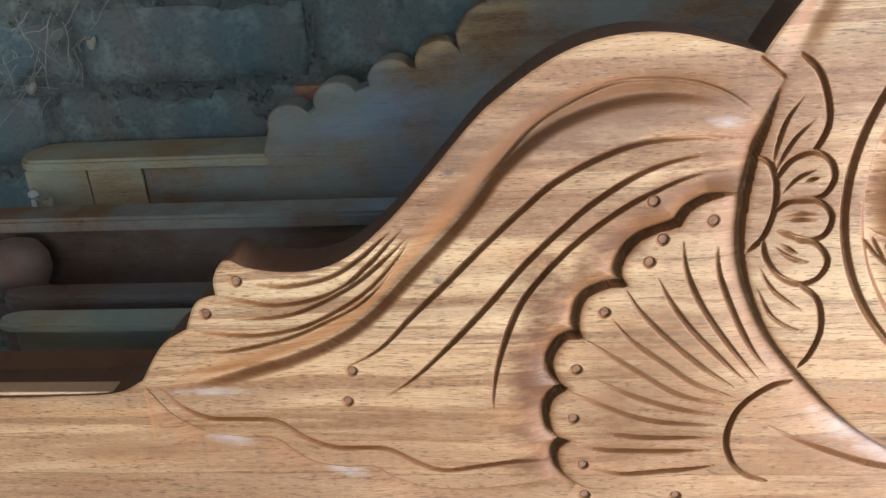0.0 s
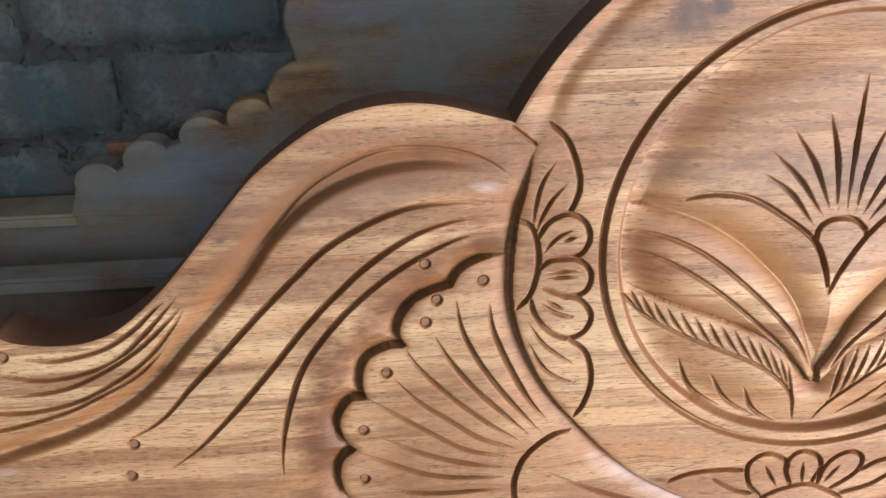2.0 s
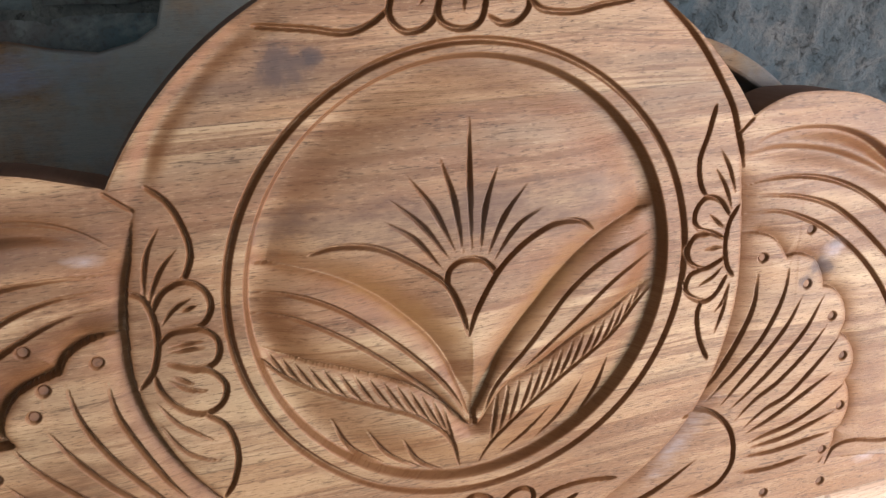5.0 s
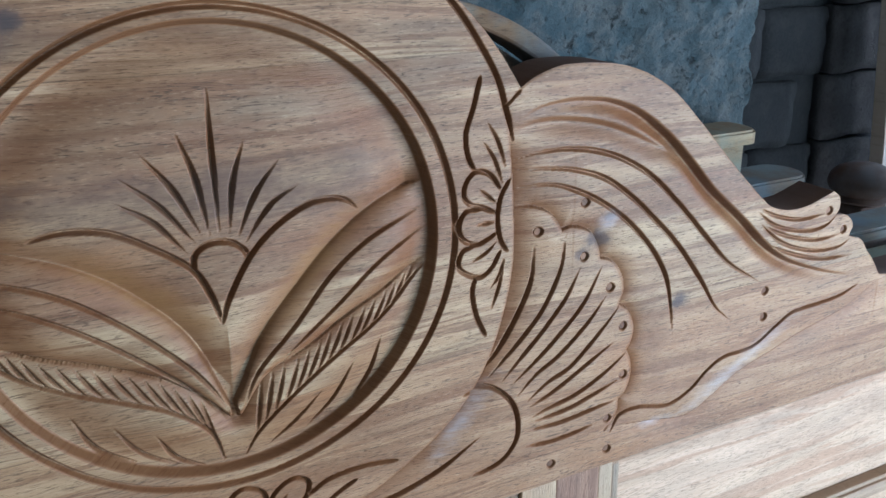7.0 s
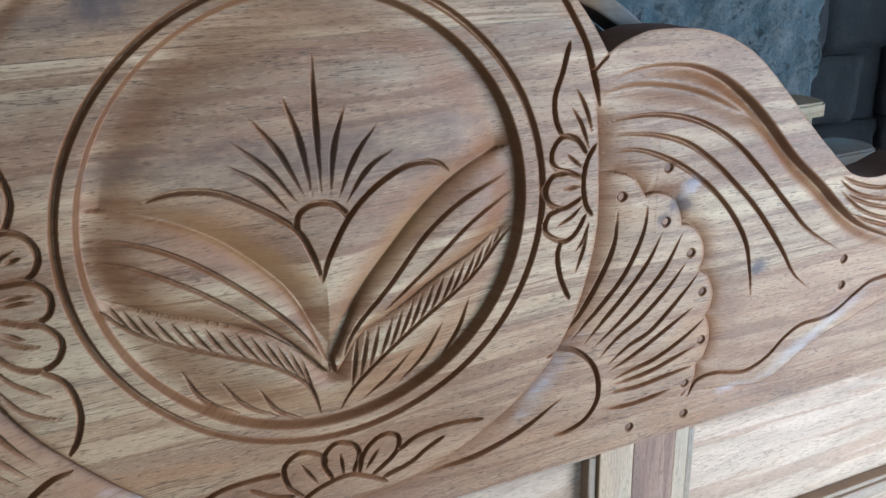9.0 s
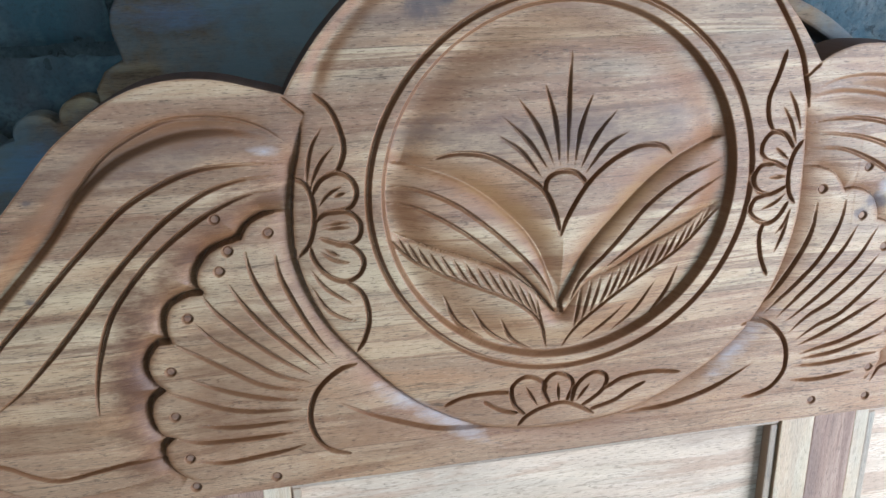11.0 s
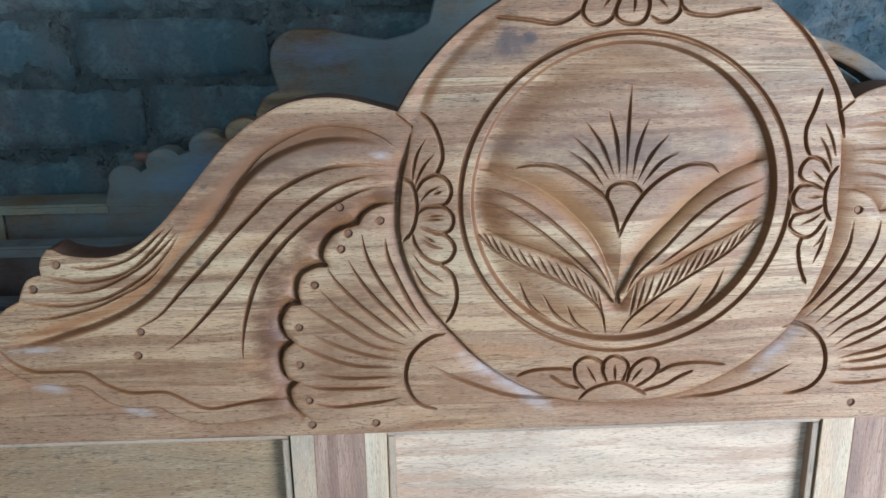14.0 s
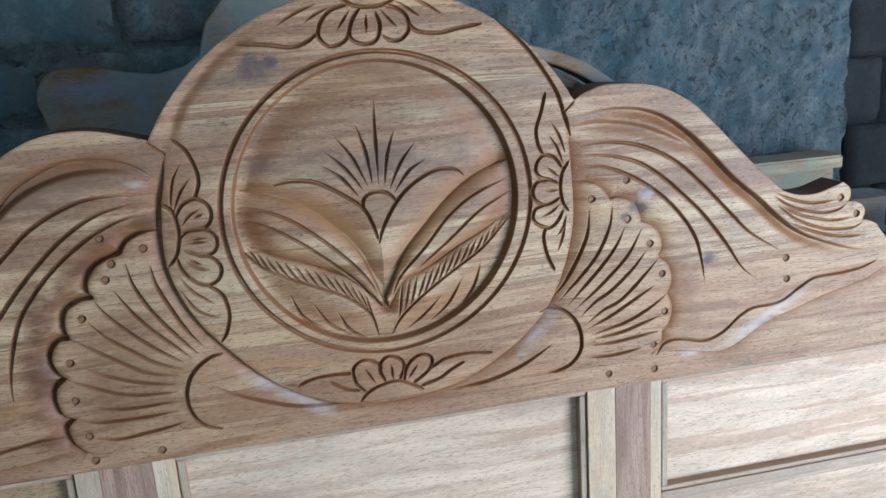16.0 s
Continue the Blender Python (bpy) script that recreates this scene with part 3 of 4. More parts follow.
# hollows of the wings, and the sunk edge of the disc
scoop([(-701, 109), (-651, 120), (-626, 127), (-591, 138), (-552, 156), (-523, 178), (-493, 210), (-466, 238), (-443, 264), (-422, 292), (-397, 315), (-374, 329), (-343, 340), (-312, 344), (-280, 342), (-250, 334)], [(-250, 60), (-701, 60)], 11.0, 4.0, 9.5, 0.12)
groove([(-439, 275), (-420, 296), (-397, 322), (-374, 338), (-343, 352), (-317, 354), (-286, 351), (-263, 343), (-243, 329)], 2.2, 2.6, 0.2)
scoop([(255, 345), (270, 353), (291, 357), (319, 357), (349, 352), (380, 339), (413, 315), (442, 287), (473, 255), (514, 220), (549, 188), (584, 164), (639, 142), (681, 131)], [(760, 131), (760, 480), (255, 480)], 9.0, 2.2, 11.0, 0.3)
scoop([(248, 337), (275, 342), (308, 340), (344, 332), (381, 317), (414, 300), (434, 287)], [(434, 480), (248, 480)], 10.0, 4.0, 5.0, 0.2)
cove([(-226, 354), (-218, 378), (-205, 405), (-183, 431), (-159, 454), (-120, 478)], 8.0, 4.0, 0.2)

# the medallion: two rings, a cove inside its rim, then a field that swells towards the stem
rad = np.hypot((GX - 8) / 171.2, (GZ - 268.5) / 171.0) * 171.0
sunk = np.clip((172.0 - rad) / 4.5, 0, 1)
hollow = np.where(rad < 167, np.exp(-((167 - rad) / 26.0) ** 2), 1.0)
swelling = -0.5 + 6.5 * np.exp(-((GX - 6) / 52) ** 2 - ((GZ - 190) / 75) ** 2)
relief += sunk * sunk * (3 - 2 * sunk) * (swelling - 10.0 * hollow)
relief += 1.8 * np.exp(-np.abs(GX - 6) / 5) * np.clip((GZ - 140) / 12, 0, 1) * np.clip((225 - GZ) / 15, 0, 1)
rout = np.hypot((GX - 9.7) / 185.9, (GZ - 267.5) / 181.3) * 183.5
cuts = np.maximum(cuts, 5.5 * np.clip(1 - ((rout - 183.5) / 2.6) ** 2, 0, 1))

# two leaves cut back from the petals and swelling out of the field
for top, low in (([(-166, 306), (-124, 296), (-87, 280), (-53, 254), (-20, 215), (2, 156)], [(-164, 244), (-131, 225), (-85, 207), (-45, 188), (-15, 165), (3, 141)]), 
                 ([(178, 309), (133, 297), (97, 274), (62, 240), (30, 204), (6, 155)], [(176, 246), (140, 225), (101, 207), (65, 187), (30, 173), (9, 141)])):
    lt, ll = spline(top, 3.0), spline(low, 3.0)
    leaf = inside(np.vstack([lt, ll[::-1]]))
    w, d1, t1 = distance(lt, 90)
    full = np.full(GX.shape, 1e3)
    w2, d2, t2 = distance(ll, 90)
    full[w2] = d2
    wide = d1 + full[w]
    u = np.clip(d1 / np.maximum(wide, 1e-3), 0, 1)
    broad = np.clip(wide / 34, 0, 1)
    swell = (np.clip(4 * u * (1 - u), 0, 1) ** 0.6 * 11.5 - 9.0) * broad
    fade = np.clip((171 - rad[w]) / 30, 0, 1)
    rise = np.where(leaf[w], swell, 0) * fade * fade * (3 - 2 * fade)
    back = np.where(leaf[w], 0, 8.5 * np.exp(-(d1 / 14) ** 1.2)) * np.clip((168 - rad[w]) / 12, 0, 1) * np.clip(broad + 0.3, 0, 1)
    relief[w] += rise - back
    relief[w2] -= np.where(leaf[w2], 0, 5.5 * np.exp(-d2 / 6)) * np.clip((168 - rad[w2]) / 12, 0, 1)

# ears of wheat under the leaves
for stem, low, count in (([(-161, 234), (-137, 209), (-105, 191), (-73, 177), (-41, 161), (-15, 136), (-6, 105)], [(-160, 240), (-131, 222), (-86, 205), (-46, 186), (-16, 163), (1, 132)], 14),
                         ([(170, 235), (134, 203), (89, 176), (50, 150), (25, 127), (11, 104)], [(172, 242), (139, 223), (100, 205), (64, 185), (29, 172), (10, 136)], 15)):
    groove(stem, 2.0, 4.0, 0.15)
    a, b = spline(stem, 2.0), spline(low, 2.0)
    for k in range(count):
        f = 0.06 + 0.80 * k / count
        p, q = b[int(f * (len(b) - 1))], a[int(min(f + 0.11, 0.97) * (len(a) - 1))]
        mid = 0.5 * (p + q) + np.array((0.0, -2.0))
        groove([tuple(p), tuple(mid), tuple(q)], 1.8, 2.8, 0.4)

# strokes
groove([(-252, 310), (-279, 313), (-317, 311), (-348, 301), (-381, 283), (-407, 260), (-435, 233), (-463, 204), (-492, 175), (-521, 145), (-554, 127)], 3.0, 5.0, 0.25)
groove([(-256, 300), (-286, 299), (-318, 289), (-351, 268), (-378, 244), (-405, 216), (-430, 186), (-462, 150), (-492, 120), (-520, 100)], 3.0, 5.0, 0.25)
groove([(-256, 286), (-281, 285), (-313, 272), (-339, 256), (-366, 234), (-390, 208), (-408, 182), (-421, 148), (-429, 114), (-432, 82)], 3.0, 5.0, 0.25)
groove([(-616, 206), (-596, 203), (-574, 205), (-550, 212), (-527, 227), (-504, 248)], 2.1, 3.6, 0.2)
groove([(-647, 196), (-625, 191), (-603, 187), (-575, 190), (-547, 200), (-523, 220), (-499, 245), (-494, 251)], 2.1, 3.6, 0.2)
groove([(-641, 177), (-619, 175), (-586, 179), (-557, 191), (-529, 208), (-505, 229), (-491, 243)], 2.1, 3.6, 0.2)
groove([(-675, 166), (-644, 161), (-616, 160), (-583, 166), (-554, 179), (-525, 198), (-501, 224), (-489, 243)], 2.1, 3.6, 0.2)
groove([(-677, 146), (-647, 145), (-618, 150), (-589, 158), (-564, 169), (-531, 186), (-502, 215)], 2.1, 3.6, 0.2)
groove([(-709, 109), (-695, 92), (-672, 80), (-643, 79), (-614, 77), (-591, 60), (-563, 50), (-524, 49), (-496, 33), (-473, 26), (-439, 31), (-410, 35), (-382, 33)], 2.4, 4, 0.1)
groove([(-262, 233), (-258, 205), (-245, 172), (-230, 142), (-214, 120)], 2.7, 4.6, 0.3)
groove([(-288, 238), (-283, 210), (-271, 182), (-252, 152), (-233, 127), (-220, 111)], 2.7, 4.6, 0.3)
groove([(-305, 206), (-292, 182), (-274, 157), (-251, 132), (-231, 111)], 2.7, 4.6, 0.3)
groove([(-329, 198), (-317, 178), (-295, 153), (-267, 127), (-238, 105)], 2.7, 4.6, 0.3)
groove([(-338, 171), (-321, 150), (-298, 132), (-271, 111), (-240, 98)], 2.7, 4.6, 0.3)
groove([(-359, 153), (-338, 138), (-311, 119), (-283, 101), (-245, 90)], 2.7, 4.6, 0.3)
groove([(-350, 116), (-328, 104), (-301, 93), (-273, 85), (-250, 81)], 2.7, 4.6, 0.3)
groove([(-370, 104), (-341, 90), (-318, 80), (-291, 74), (-251, 72)], 2.7, 4.6, 0.3)
groove([(-350, 67), (-322, 61), (-295, 59), (-255, 60)], 2.7, 4.6, 0.3)
groove([(-369, 55), (-345, 48), (-312, 46), (-280, 46), (-255, 48)], 2.7, 4.6, 0.3)
groove([(-354, 29), (-325, 23), (-297, 25), (-270, 28), (-247, 33)], 2.7, 4.6, 0.3)
groove([(-195, 110), (-210, 108), (-226, 98), (-238, 82), (-243, 57), (-236, 34), (-224, 22), (-207, 16)], 3.0, 5.5, 0.12)
groove([(-214, 73), (-186, 57), (-152, 42), (-119, 30), (-84, 24), (-47, 21)], 3.0, 5, 0.3)
groove([(-218, 369), (-205, 356), (-197, 336), (-195, 319), (-201, 303), (-206, 300)], 2.5, 4.8, 0.08)
groove([(-213, 341), (-223, 323), (-228, 301), (-229, 288)], 1.9, 3.6, 0.4)
groove([(-204, 324), (-216, 310), (-224, 294), (-227, 285)], 1.9, 3.6, 0.4)
groove([(-226, 280), (-217, 294), (-202, 300), (-190, 293), (-186, 280), (-192, 268), (-203, 265), (-216, 263), (-224, 256)], 2.5, 4.8, 0.08)
groove([(-214, 264), (-194, 263), (-184, 251), (-188, 237), (-201, 234), (-221, 241)], 2.5, 4.8, 0.08)
groove([(-207, 233), (-193, 231), (-183, 217), (-188, 203), (-201, 198), (-216, 205), (-227, 220), (-230, 233)], 2.5, 4.8, 0.08)
groove([(-201, 198), (-186, 184), (-181, 160), (-186, 139), (-194, 126)], 2.5, 4.8, 0.08)
groove([(-198, 288), (-211, 281), (-221, 270)], 1.9, 3.6, 0.4)
groove([(-195, 282), (-207, 278)], 1.9, 3.6, 0.4)
groove([(-218, 254), (-195, 254)], 1.9, 3.6, 0.4)
groove([(-219, 250), (-194, 249)], 1.9, 3.6, 0.4)
groove([(-223, 229), (-209, 219), (-194, 215)], 1.9, 3.6, 0.4)
groove([(-219, 231), (-204, 222)], 1.9, 3.6, 0.4)
groove([(-232, 213), (-220, 194), (-206, 182), (-195, 174)], 1.9, 3.6, 0.4)
groove([(-232, 196), (-219, 172), (-204, 161), (-191, 157)], 1.9, 3.6, 0.4)
groove([(-241, 298), (-230, 291), (-225, 275), (-225, 256), (-231, 236), (-241, 225)], 2.5, 4.8, 0.08)
groove([(-245, 368), (-227, 353)], 1.7, 2.4, 0.08)
groove([(10, 395), (9, 347), (8, 295)], 3.3, 5.5, 0.6)
groove([(-14, 368), (-4, 335), (1, 293)], 3.3, 5.5, 0.6)
groove([(-39, 356), (-20, 329), (-5, 294)], 3.3, 5.5, 0.6)
groove([(-53, 340), (-29, 317), (-10, 289)], 3.3, 5.5, 0.6)
groove([(-58, 324), (-35, 307), (-16, 282)], 3.3, 5.5, 0.6)
groove([(31, 357), (21, 328), (15, 293)], 3.3, 5.5, 0.6)
groove([(54, 340), (36, 318), (21, 289)], 3.3, 5.5, 0.6)
groove([(67, 320), (46, 308), (26, 284)], 3.3, 5.5, 0.6)
groove([(-13, 267), (-11, 279), (-4, 285), (5, 287), (16, 285), (24, 278), (27, 271)], 2.6, 4.5, 0.05)
groove([(-114, 305), (-93, 309), (-66, 305), (-41, 291), (-14, 270), (-3, 248), (3, 225)], 2.8, 5, 0.15)
groove([(3, 225), (10, 244), (27, 271), (47, 290), (71, 303), (88, 306), (104, 303), (114, 294)], 2.8, 5, 0.15)
groove([(-162, 283), (-130, 278), (-98, 263), (-64, 236), (-32, 204), (-12, 177), (1, 149)], 2.2, 3.5, 0.2)
groove([(-165, 267), (-130, 260), (-92, 237), (-52, 203), (-21, 172), (-5, 146)], 2.2, 3.5, 0.2)
groove([(175, 287), (130, 274), (93, 250), (58, 213), (24, 179), (11, 145)], 2.2, 3.5, 0.2)
groove([(177, 270), (132, 252), (88, 217), (43, 184)], 2.2, 3.5, 0.2)
groove([(-109, 171), (-95, 140), (-68, 120)], 2.4, 4, 0.4)
groove([(-82, 156), (-65, 128), (-38, 109)], 2.4, 4, 0.4)
groove([(-54, 143), (-41, 117), (-19, 102)], 2.4, 4, 0.4)
groove([(130, 185), (120, 153), (100, 125)], 2.4, 4, 0.4)
groove([(105, 169), (86, 135), (61, 113)], 2.4, 4, 0.4)
groove([(75, 147), (53, 124), (29, 107)], 2.4, 4, 0.4)
groove([(-37, 23), (-26, 34), (-10, 41), (11, 44), (28, 37), (44, 27)], 2.5, 4.8, 0.08)
groove([(-29, 35), (-40, 47), (-43, 66), (-34, 76), (-23, 77), (-10, 69), (-8, 59)], 2.5, 4.8, 0.08)
groove([(-3, 43), (-10, 61), (-6, 73), (4, 78), (17, 72), (21, 61), (14, 44)], 2.5, 4.8, 0.08)
groove([(20, 43), (24, 59), (34, 70), (47, 74), (57, 67), (54, 54), (42, 44), (30, 37)], 2.5, 4.8, 0.08)
groove([(-44, 62), (-64, 64), (-91, 63), (-112, 56)], 2.5, 4.8, 0.08)
groove([(-37, 38), (-54, 43), (-72, 55)], 2.5, 4.8, 0.08)
groove([(56, 54), (75, 64), (106, 67), (137, 63)], 2.5, 4.8, 0.08)
groove([(40, 32), (66, 39), (83, 49), (99, 56)], 2.5, 4.8, 0.08)
groove([(-29, 67), (-16, 43)], 1.9, 3.6, 0.4)
groove([(5, 67), (6, 45)], 1.9, 3.6, 0.4)
groove([(39, 62), (25, 44)], 1.9, 3.6, 0.4)
groove([(219, 62), (176, 38), (129, 23), (81, 19)], 3.0, 5, 0.3)
groove([(202, 109), (219, 111), (236, 105), (251, 89), (258, 69), (257, 48), (244, 31), (226, 24), (211, 23)], 3.0, 5.5, 0.12)
groove([(-23, 515), (-11, 504), (4, 498), (26, 498), (42, 504), (53, 512)], 2.5, 4.8, 0.08)
groove([(-10, 501), (-29, 496), (-41, 484), (-45, 469), (-36, 458), (-24, 458), (-14, 464), (-9, 476), (-4, 488)], 2.5, 4.8, 0.08)
groove([(4, 497), (-7, 482), (-10, 467), (-2, 459), (11, 457), (21, 462), (25, 477), (21, 491)], 2.5, 4.8, 0.08)
groove([(31, 498), (44, 495), (56, 485), (58, 470), (49, 460), (37, 459), (27, 465)], 2.5, 4.8, 0.08)
groove([(-137, 467), (-101, 463), (-76, 459), (-58, 464), (-44, 474)], 2.5, 4.8, 0.08)
groove([(58, 477), (69, 467), (95, 464), (118, 468), (144, 471)], 2.5, 4.8, 0.08)
groove([(-8, 495), (-24, 474)], 1.9, 3.6, 0.4)
groove([(10, 490), (9, 469)], 1.9, 3.6, 0.4)
groove([(26, 494), (45, 472)], 1.9, 3.6, 0.4)
groove([(-42, 505), (-71, 494), (-92, 482)], 1.9, 3.6, 0.4)
groove([(-28, 500), (-46, 493), (-60, 484)], 1.9, 3.6, 0.4)
groove([(44, 502), (57, 494), (74, 482)], 1.9, 3.6, 0.4)
groove([(63, 504), (80, 496), (99, 484)], 1.9, 3.6, 0.4)
groove([(255, 314), (275, 318), (303, 318), (333, 313), (363, 302), (396, 282), (432, 249), (471, 208), (500, 179), (546, 149)], 3.0, 5.0, 0.25)
groove([(259, 305), (287, 303), (315, 298), (346, 286), (378, 263), (406, 237), (436, 206), (468, 164), (488, 134), (512, 112)], 3.0, 5.0, 0.25)
groove([(259, 289), (287, 289), (310, 282), (341, 266), (373, 242), (401, 212), (421, 180), (430, 148), (435, 116)], 3.0, 5.0, 0.25)
groove([(537, 229), (560, 218), (594, 209), (628, 210)], 2.1, 3.6, 0.2)
groove([(532, 227), (562, 207), (604, 195), (633, 196), (648, 206)], 2.1, 3.6, 0.2)
groove([(546, 209), (580, 193), (623, 182), (657, 183)], 2.1, 3.6, 0.2)
groove([(537, 214), (573, 187), (617, 171), (656, 168), (675, 176)], 2.1, 3.6, 0.2)
groove([(557, 186), (592, 171), (636, 158), (680, 156)], 2.1, 3.6, 0.2)
groove([(698, 116), (672, 108), (637, 105), (602, 103), (579, 92), (548, 75), (509, 72), (486, 61), (465, 44), (436, 35), (399, 43), (378, 39), (365, 24)], 2.4, 4, 0.1)
groove([(273, 234), (271, 205), (259, 175), (239, 141), (222, 123)], 2.7, 4.6, 0.3)
groove([(304, 241), (300, 210), (283, 175), (259, 147), (230, 118)], 2.7, 4.6, 0.3)
groove([(321, 208), (307, 181), (283, 153), (260, 130), (242, 112)], 2.7, 4.6, 0.3)
groove([(345, 204), (326, 171), (296, 141), (272, 121), (251, 106)], 2.7, 4.6, 0.3)
groove([(351, 174), (333, 152), (302, 125), (278, 111), (257, 93)], 2.7, 4.6, 0.3)
groove([(368, 161), (346, 138), (315, 110), (290, 99), (266, 83)], 2.7, 4.6, 0.3)
groove([(363, 124), (334, 108), (297, 88), (269, 77)], 2.7, 4.6, 0.3)
groove([(381, 110), (355, 93), (322, 78), (291, 71), (271, 66)], 2.7, 4.6, 0.3)
groove([(372, 81), (342, 72), (310, 64), (271, 61)], 2.7, 4.6, 0.3)
groove([(372, 59), (343, 56), (304, 52), (266, 53)], 2.7, 4.6, 0.3)
groove([(347, 39), (317, 35), (291, 34), (263, 37)], 2.7, 4.6, 0.3)
groove([(219, 386), (213, 363), (206, 342), (208, 323), (214, 311)], 2.5, 4.8, 0.08)
groove([(238, 292), (228, 306), (215, 310), (206, 302), (204, 291), (210, 283), (221, 279), (233, 273)], 2.5, 4.8, 0.08)
groove([(220, 278), (206, 278), (199, 267), (202, 255), (214, 248), (226, 251), (235, 256)], 2.5, 4.8, 0.08)
groove([(213, 247), (202, 244), (198, 232), (206, 223), (219, 218), (230, 225), (238, 239)], 2.5, 4.8, 0.08)
groove([(214, 219), (211, 205), (215, 183), (224, 162)], 2.5, 4.8, 0.08)
groove([(225, 350), (235, 333), (243, 309)], 1.9, 3.6, 0.4)
groove([(221, 335), (232, 318), (240, 295)], 1.9, 3.6, 0.4)
groove([(218, 295), (234, 281)], 1.9, 3.6, 0.4)
groove([(215, 265), (233, 265)], 1.9, 3.6, 0.4)
groove([(209, 233), (224, 239), (234, 248)], 1.9, 3.6, 0.4)
groove([(242, 233), (237, 216), (228, 206)], 1.9, 3.6, 0.4)
groove([(241, 223), (236, 203), (229, 185)], 1.9, 3.6, 0.4)
groove([(247, 300), (238, 286), (235, 267), (238, 248), (245, 237)], 2.5, 4.8, 0.08)
groove([(164, 473), (194, 444), (215, 416), (234, 384), (243, 356), (251, 331)], 3, 5, 0.12)
groove([(240, 358), (256, 372)], 1.7, 2.4, 0.08)
# bored holes, each with a wooden peg driven below the face
PEGS = [(-629, 208), (-658, 180), (-266, 249), (-311, 218), (-343, 176), (-364, 125), (-366, 78), (-358, 32), (-545, 125), (-551, 96), (-310, 266), (-302, 236), (-356, 0), (-280, 0),
        (636, 212), (662, 187), (277, 248), (325, 217), (356, 181), (373, 138), (377, 85), (361, 40), (324, 268), (556, 137), (558, 107), (362, 5), (296, 8)]
HOLE = 4.0
for x, z in PEGS:
    w = window(np.array([(x, z)], float), 8)
    d = np.hypot(GX[w] - x, GZ[w] - z)
    cuts[w] = np.maximum(cuts[w], 3.5 * np.clip((HOLE + 0.6 - d) / 1.0, 0, 1))

# the hand of the carver: slight unevenness, then worn outer edges
relief -= cuts
wave = sum(np.sin(GX / a + GZ / b + c) for a, b, c in ((31, 47, 0.3), (-53, 23, 1.7), (17, -29, 4.1), (71, 61, 2.2)))
relief += 0.22 * wave
w, d, t = distance(outline, 8)
gap = np.full(GX.shape, 1e3)
gap[w] = d
relief -= np.where(gap < 2, 0.8 * (1 - gap / 2) ** 2, 0)

# grid points just outside are drawn in on to the outline
band = (~mask) & (gap < 1.6)
bi, bj = np.nonzero(band)
seg_a, seg_b = outline, np.roll(outline, -1, axis=0)
VX, VZ = GX.copy(), GZ.copy()
for i0 in range(0, len(bi), 400):
    px, pz = GX[bi[i0:i0 + 400], bj[i0:i0 + 400]][:, None], GZ[bi[i0:i0 + 400], bj[i0:i0 + 400]][:, None]
    ab = seg_b - seg_a
    t = np.clip(((px - seg_a[:, 0]) * ab[:, 0] + (pz - seg_a[:, 1]) * ab[:, 1]) / np.maximum((ab ** 2).sum(1), 1e-9), 0, 1)
    qx, qz = seg_a[:, 0] + t * ab[:, 0], seg_a[:, 1] + t * ab[:, 1]
    k = np.argmin((qx - px) ** 2 + (qz - pz) ** 2, axis=1)
    r = np.arange(len(k))
    VX[bi[i0:i0 + 400], bj[i0:i0 + 400]], VZ[bi[i0:i0 + 400], bj[i0:i0 + 400]] = qx[r, k], qz[r, k]
solid = mask | band
gzd, gxd = np.gradient(relief)
normals = np.stack([-gxd, np.full(GX.shape, -1.0), -gzd], -1)
normals /= np.linalg.norm(normals, axis=-1, keepdims=True)
quad = mask[:-1, :-1] | mask[1:, :-1] | mask[:-1, 1:] | mask[1:, 1:]
quad &= solid[:-1, :-1] & solid[1:, :-1] & solid[:-1, 1:] & solid[1:, 1:]
index = np.arange(GX.size).reshape(GX.shape)


def carved(name, region, parent, label):
    """The relief's faces within a region, as one mesh."""
    r, c = np.nonzero(quad & region[:-1, :-1])
    faces = np.stack([index[r, c], index[r, c + 1], index[r + 1, c + 1], index[r + 1, c]], 1)
    used, flat = np.unique(faces, return_inverse=True)
    co = np.stack([VX.ravel()[used] / 1000, -relief.ravel()[used] / 1000, 1 + VZ.ravel()[used] / 1000], 1)
    me = bpy.data.meshes.new(name)
    me.vertices.add(len(used))
    me.vertices.foreach_set("co", co.ravel())
    me.loops.add(len(faces) * 4)
    me.loops.foreach_set("vertex_index", flat.ravel().astype(np.int32))
    me.polygons.add(len(faces))
    me.polygons.foreach_set("loop_start", np.arange(0, len(faces) * 4, 4, dtype=np.int32))
    me.polygons.foreach_set("use_smooth", np.ones(len(faces), bool))
    me.update(calc_edges=True)
    me.validate()
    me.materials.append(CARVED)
    me.normals_split_custom_set_from_vertices([tuple(v) for v in normals.reshape(-1, 3)[used]])
    ob = new(name, me)
    ob.parent = parent
    ob["label"] = label
    return ob


headboard = thing("headboard", "carved unvarnished wooden bed headboard with flower medallion", "headboard")
medal = rad < 176
carved("medallion", disc & medal, headboard, "round sunk medallion carved with leaves, wheat and a sunburst")
carved("disc", disc & ~medal, headboard, "round raised board with small carved flowers")
carved("shell", in_left, headboard, "scalloped shell with carved ribs and a curl")
carved("shell", in_right, headboard, "scalloped shell with carved ribs and a curl")
rest = ~(disc | in_left | in_right)
carved("wing", rest & (GX < 0), headboard, "scrolled wing with flowing grooves and feathered tip")
carved("wing", rest & (GX >= 0), headboard, "scrolled wing with flowing grooves and feathered tip")

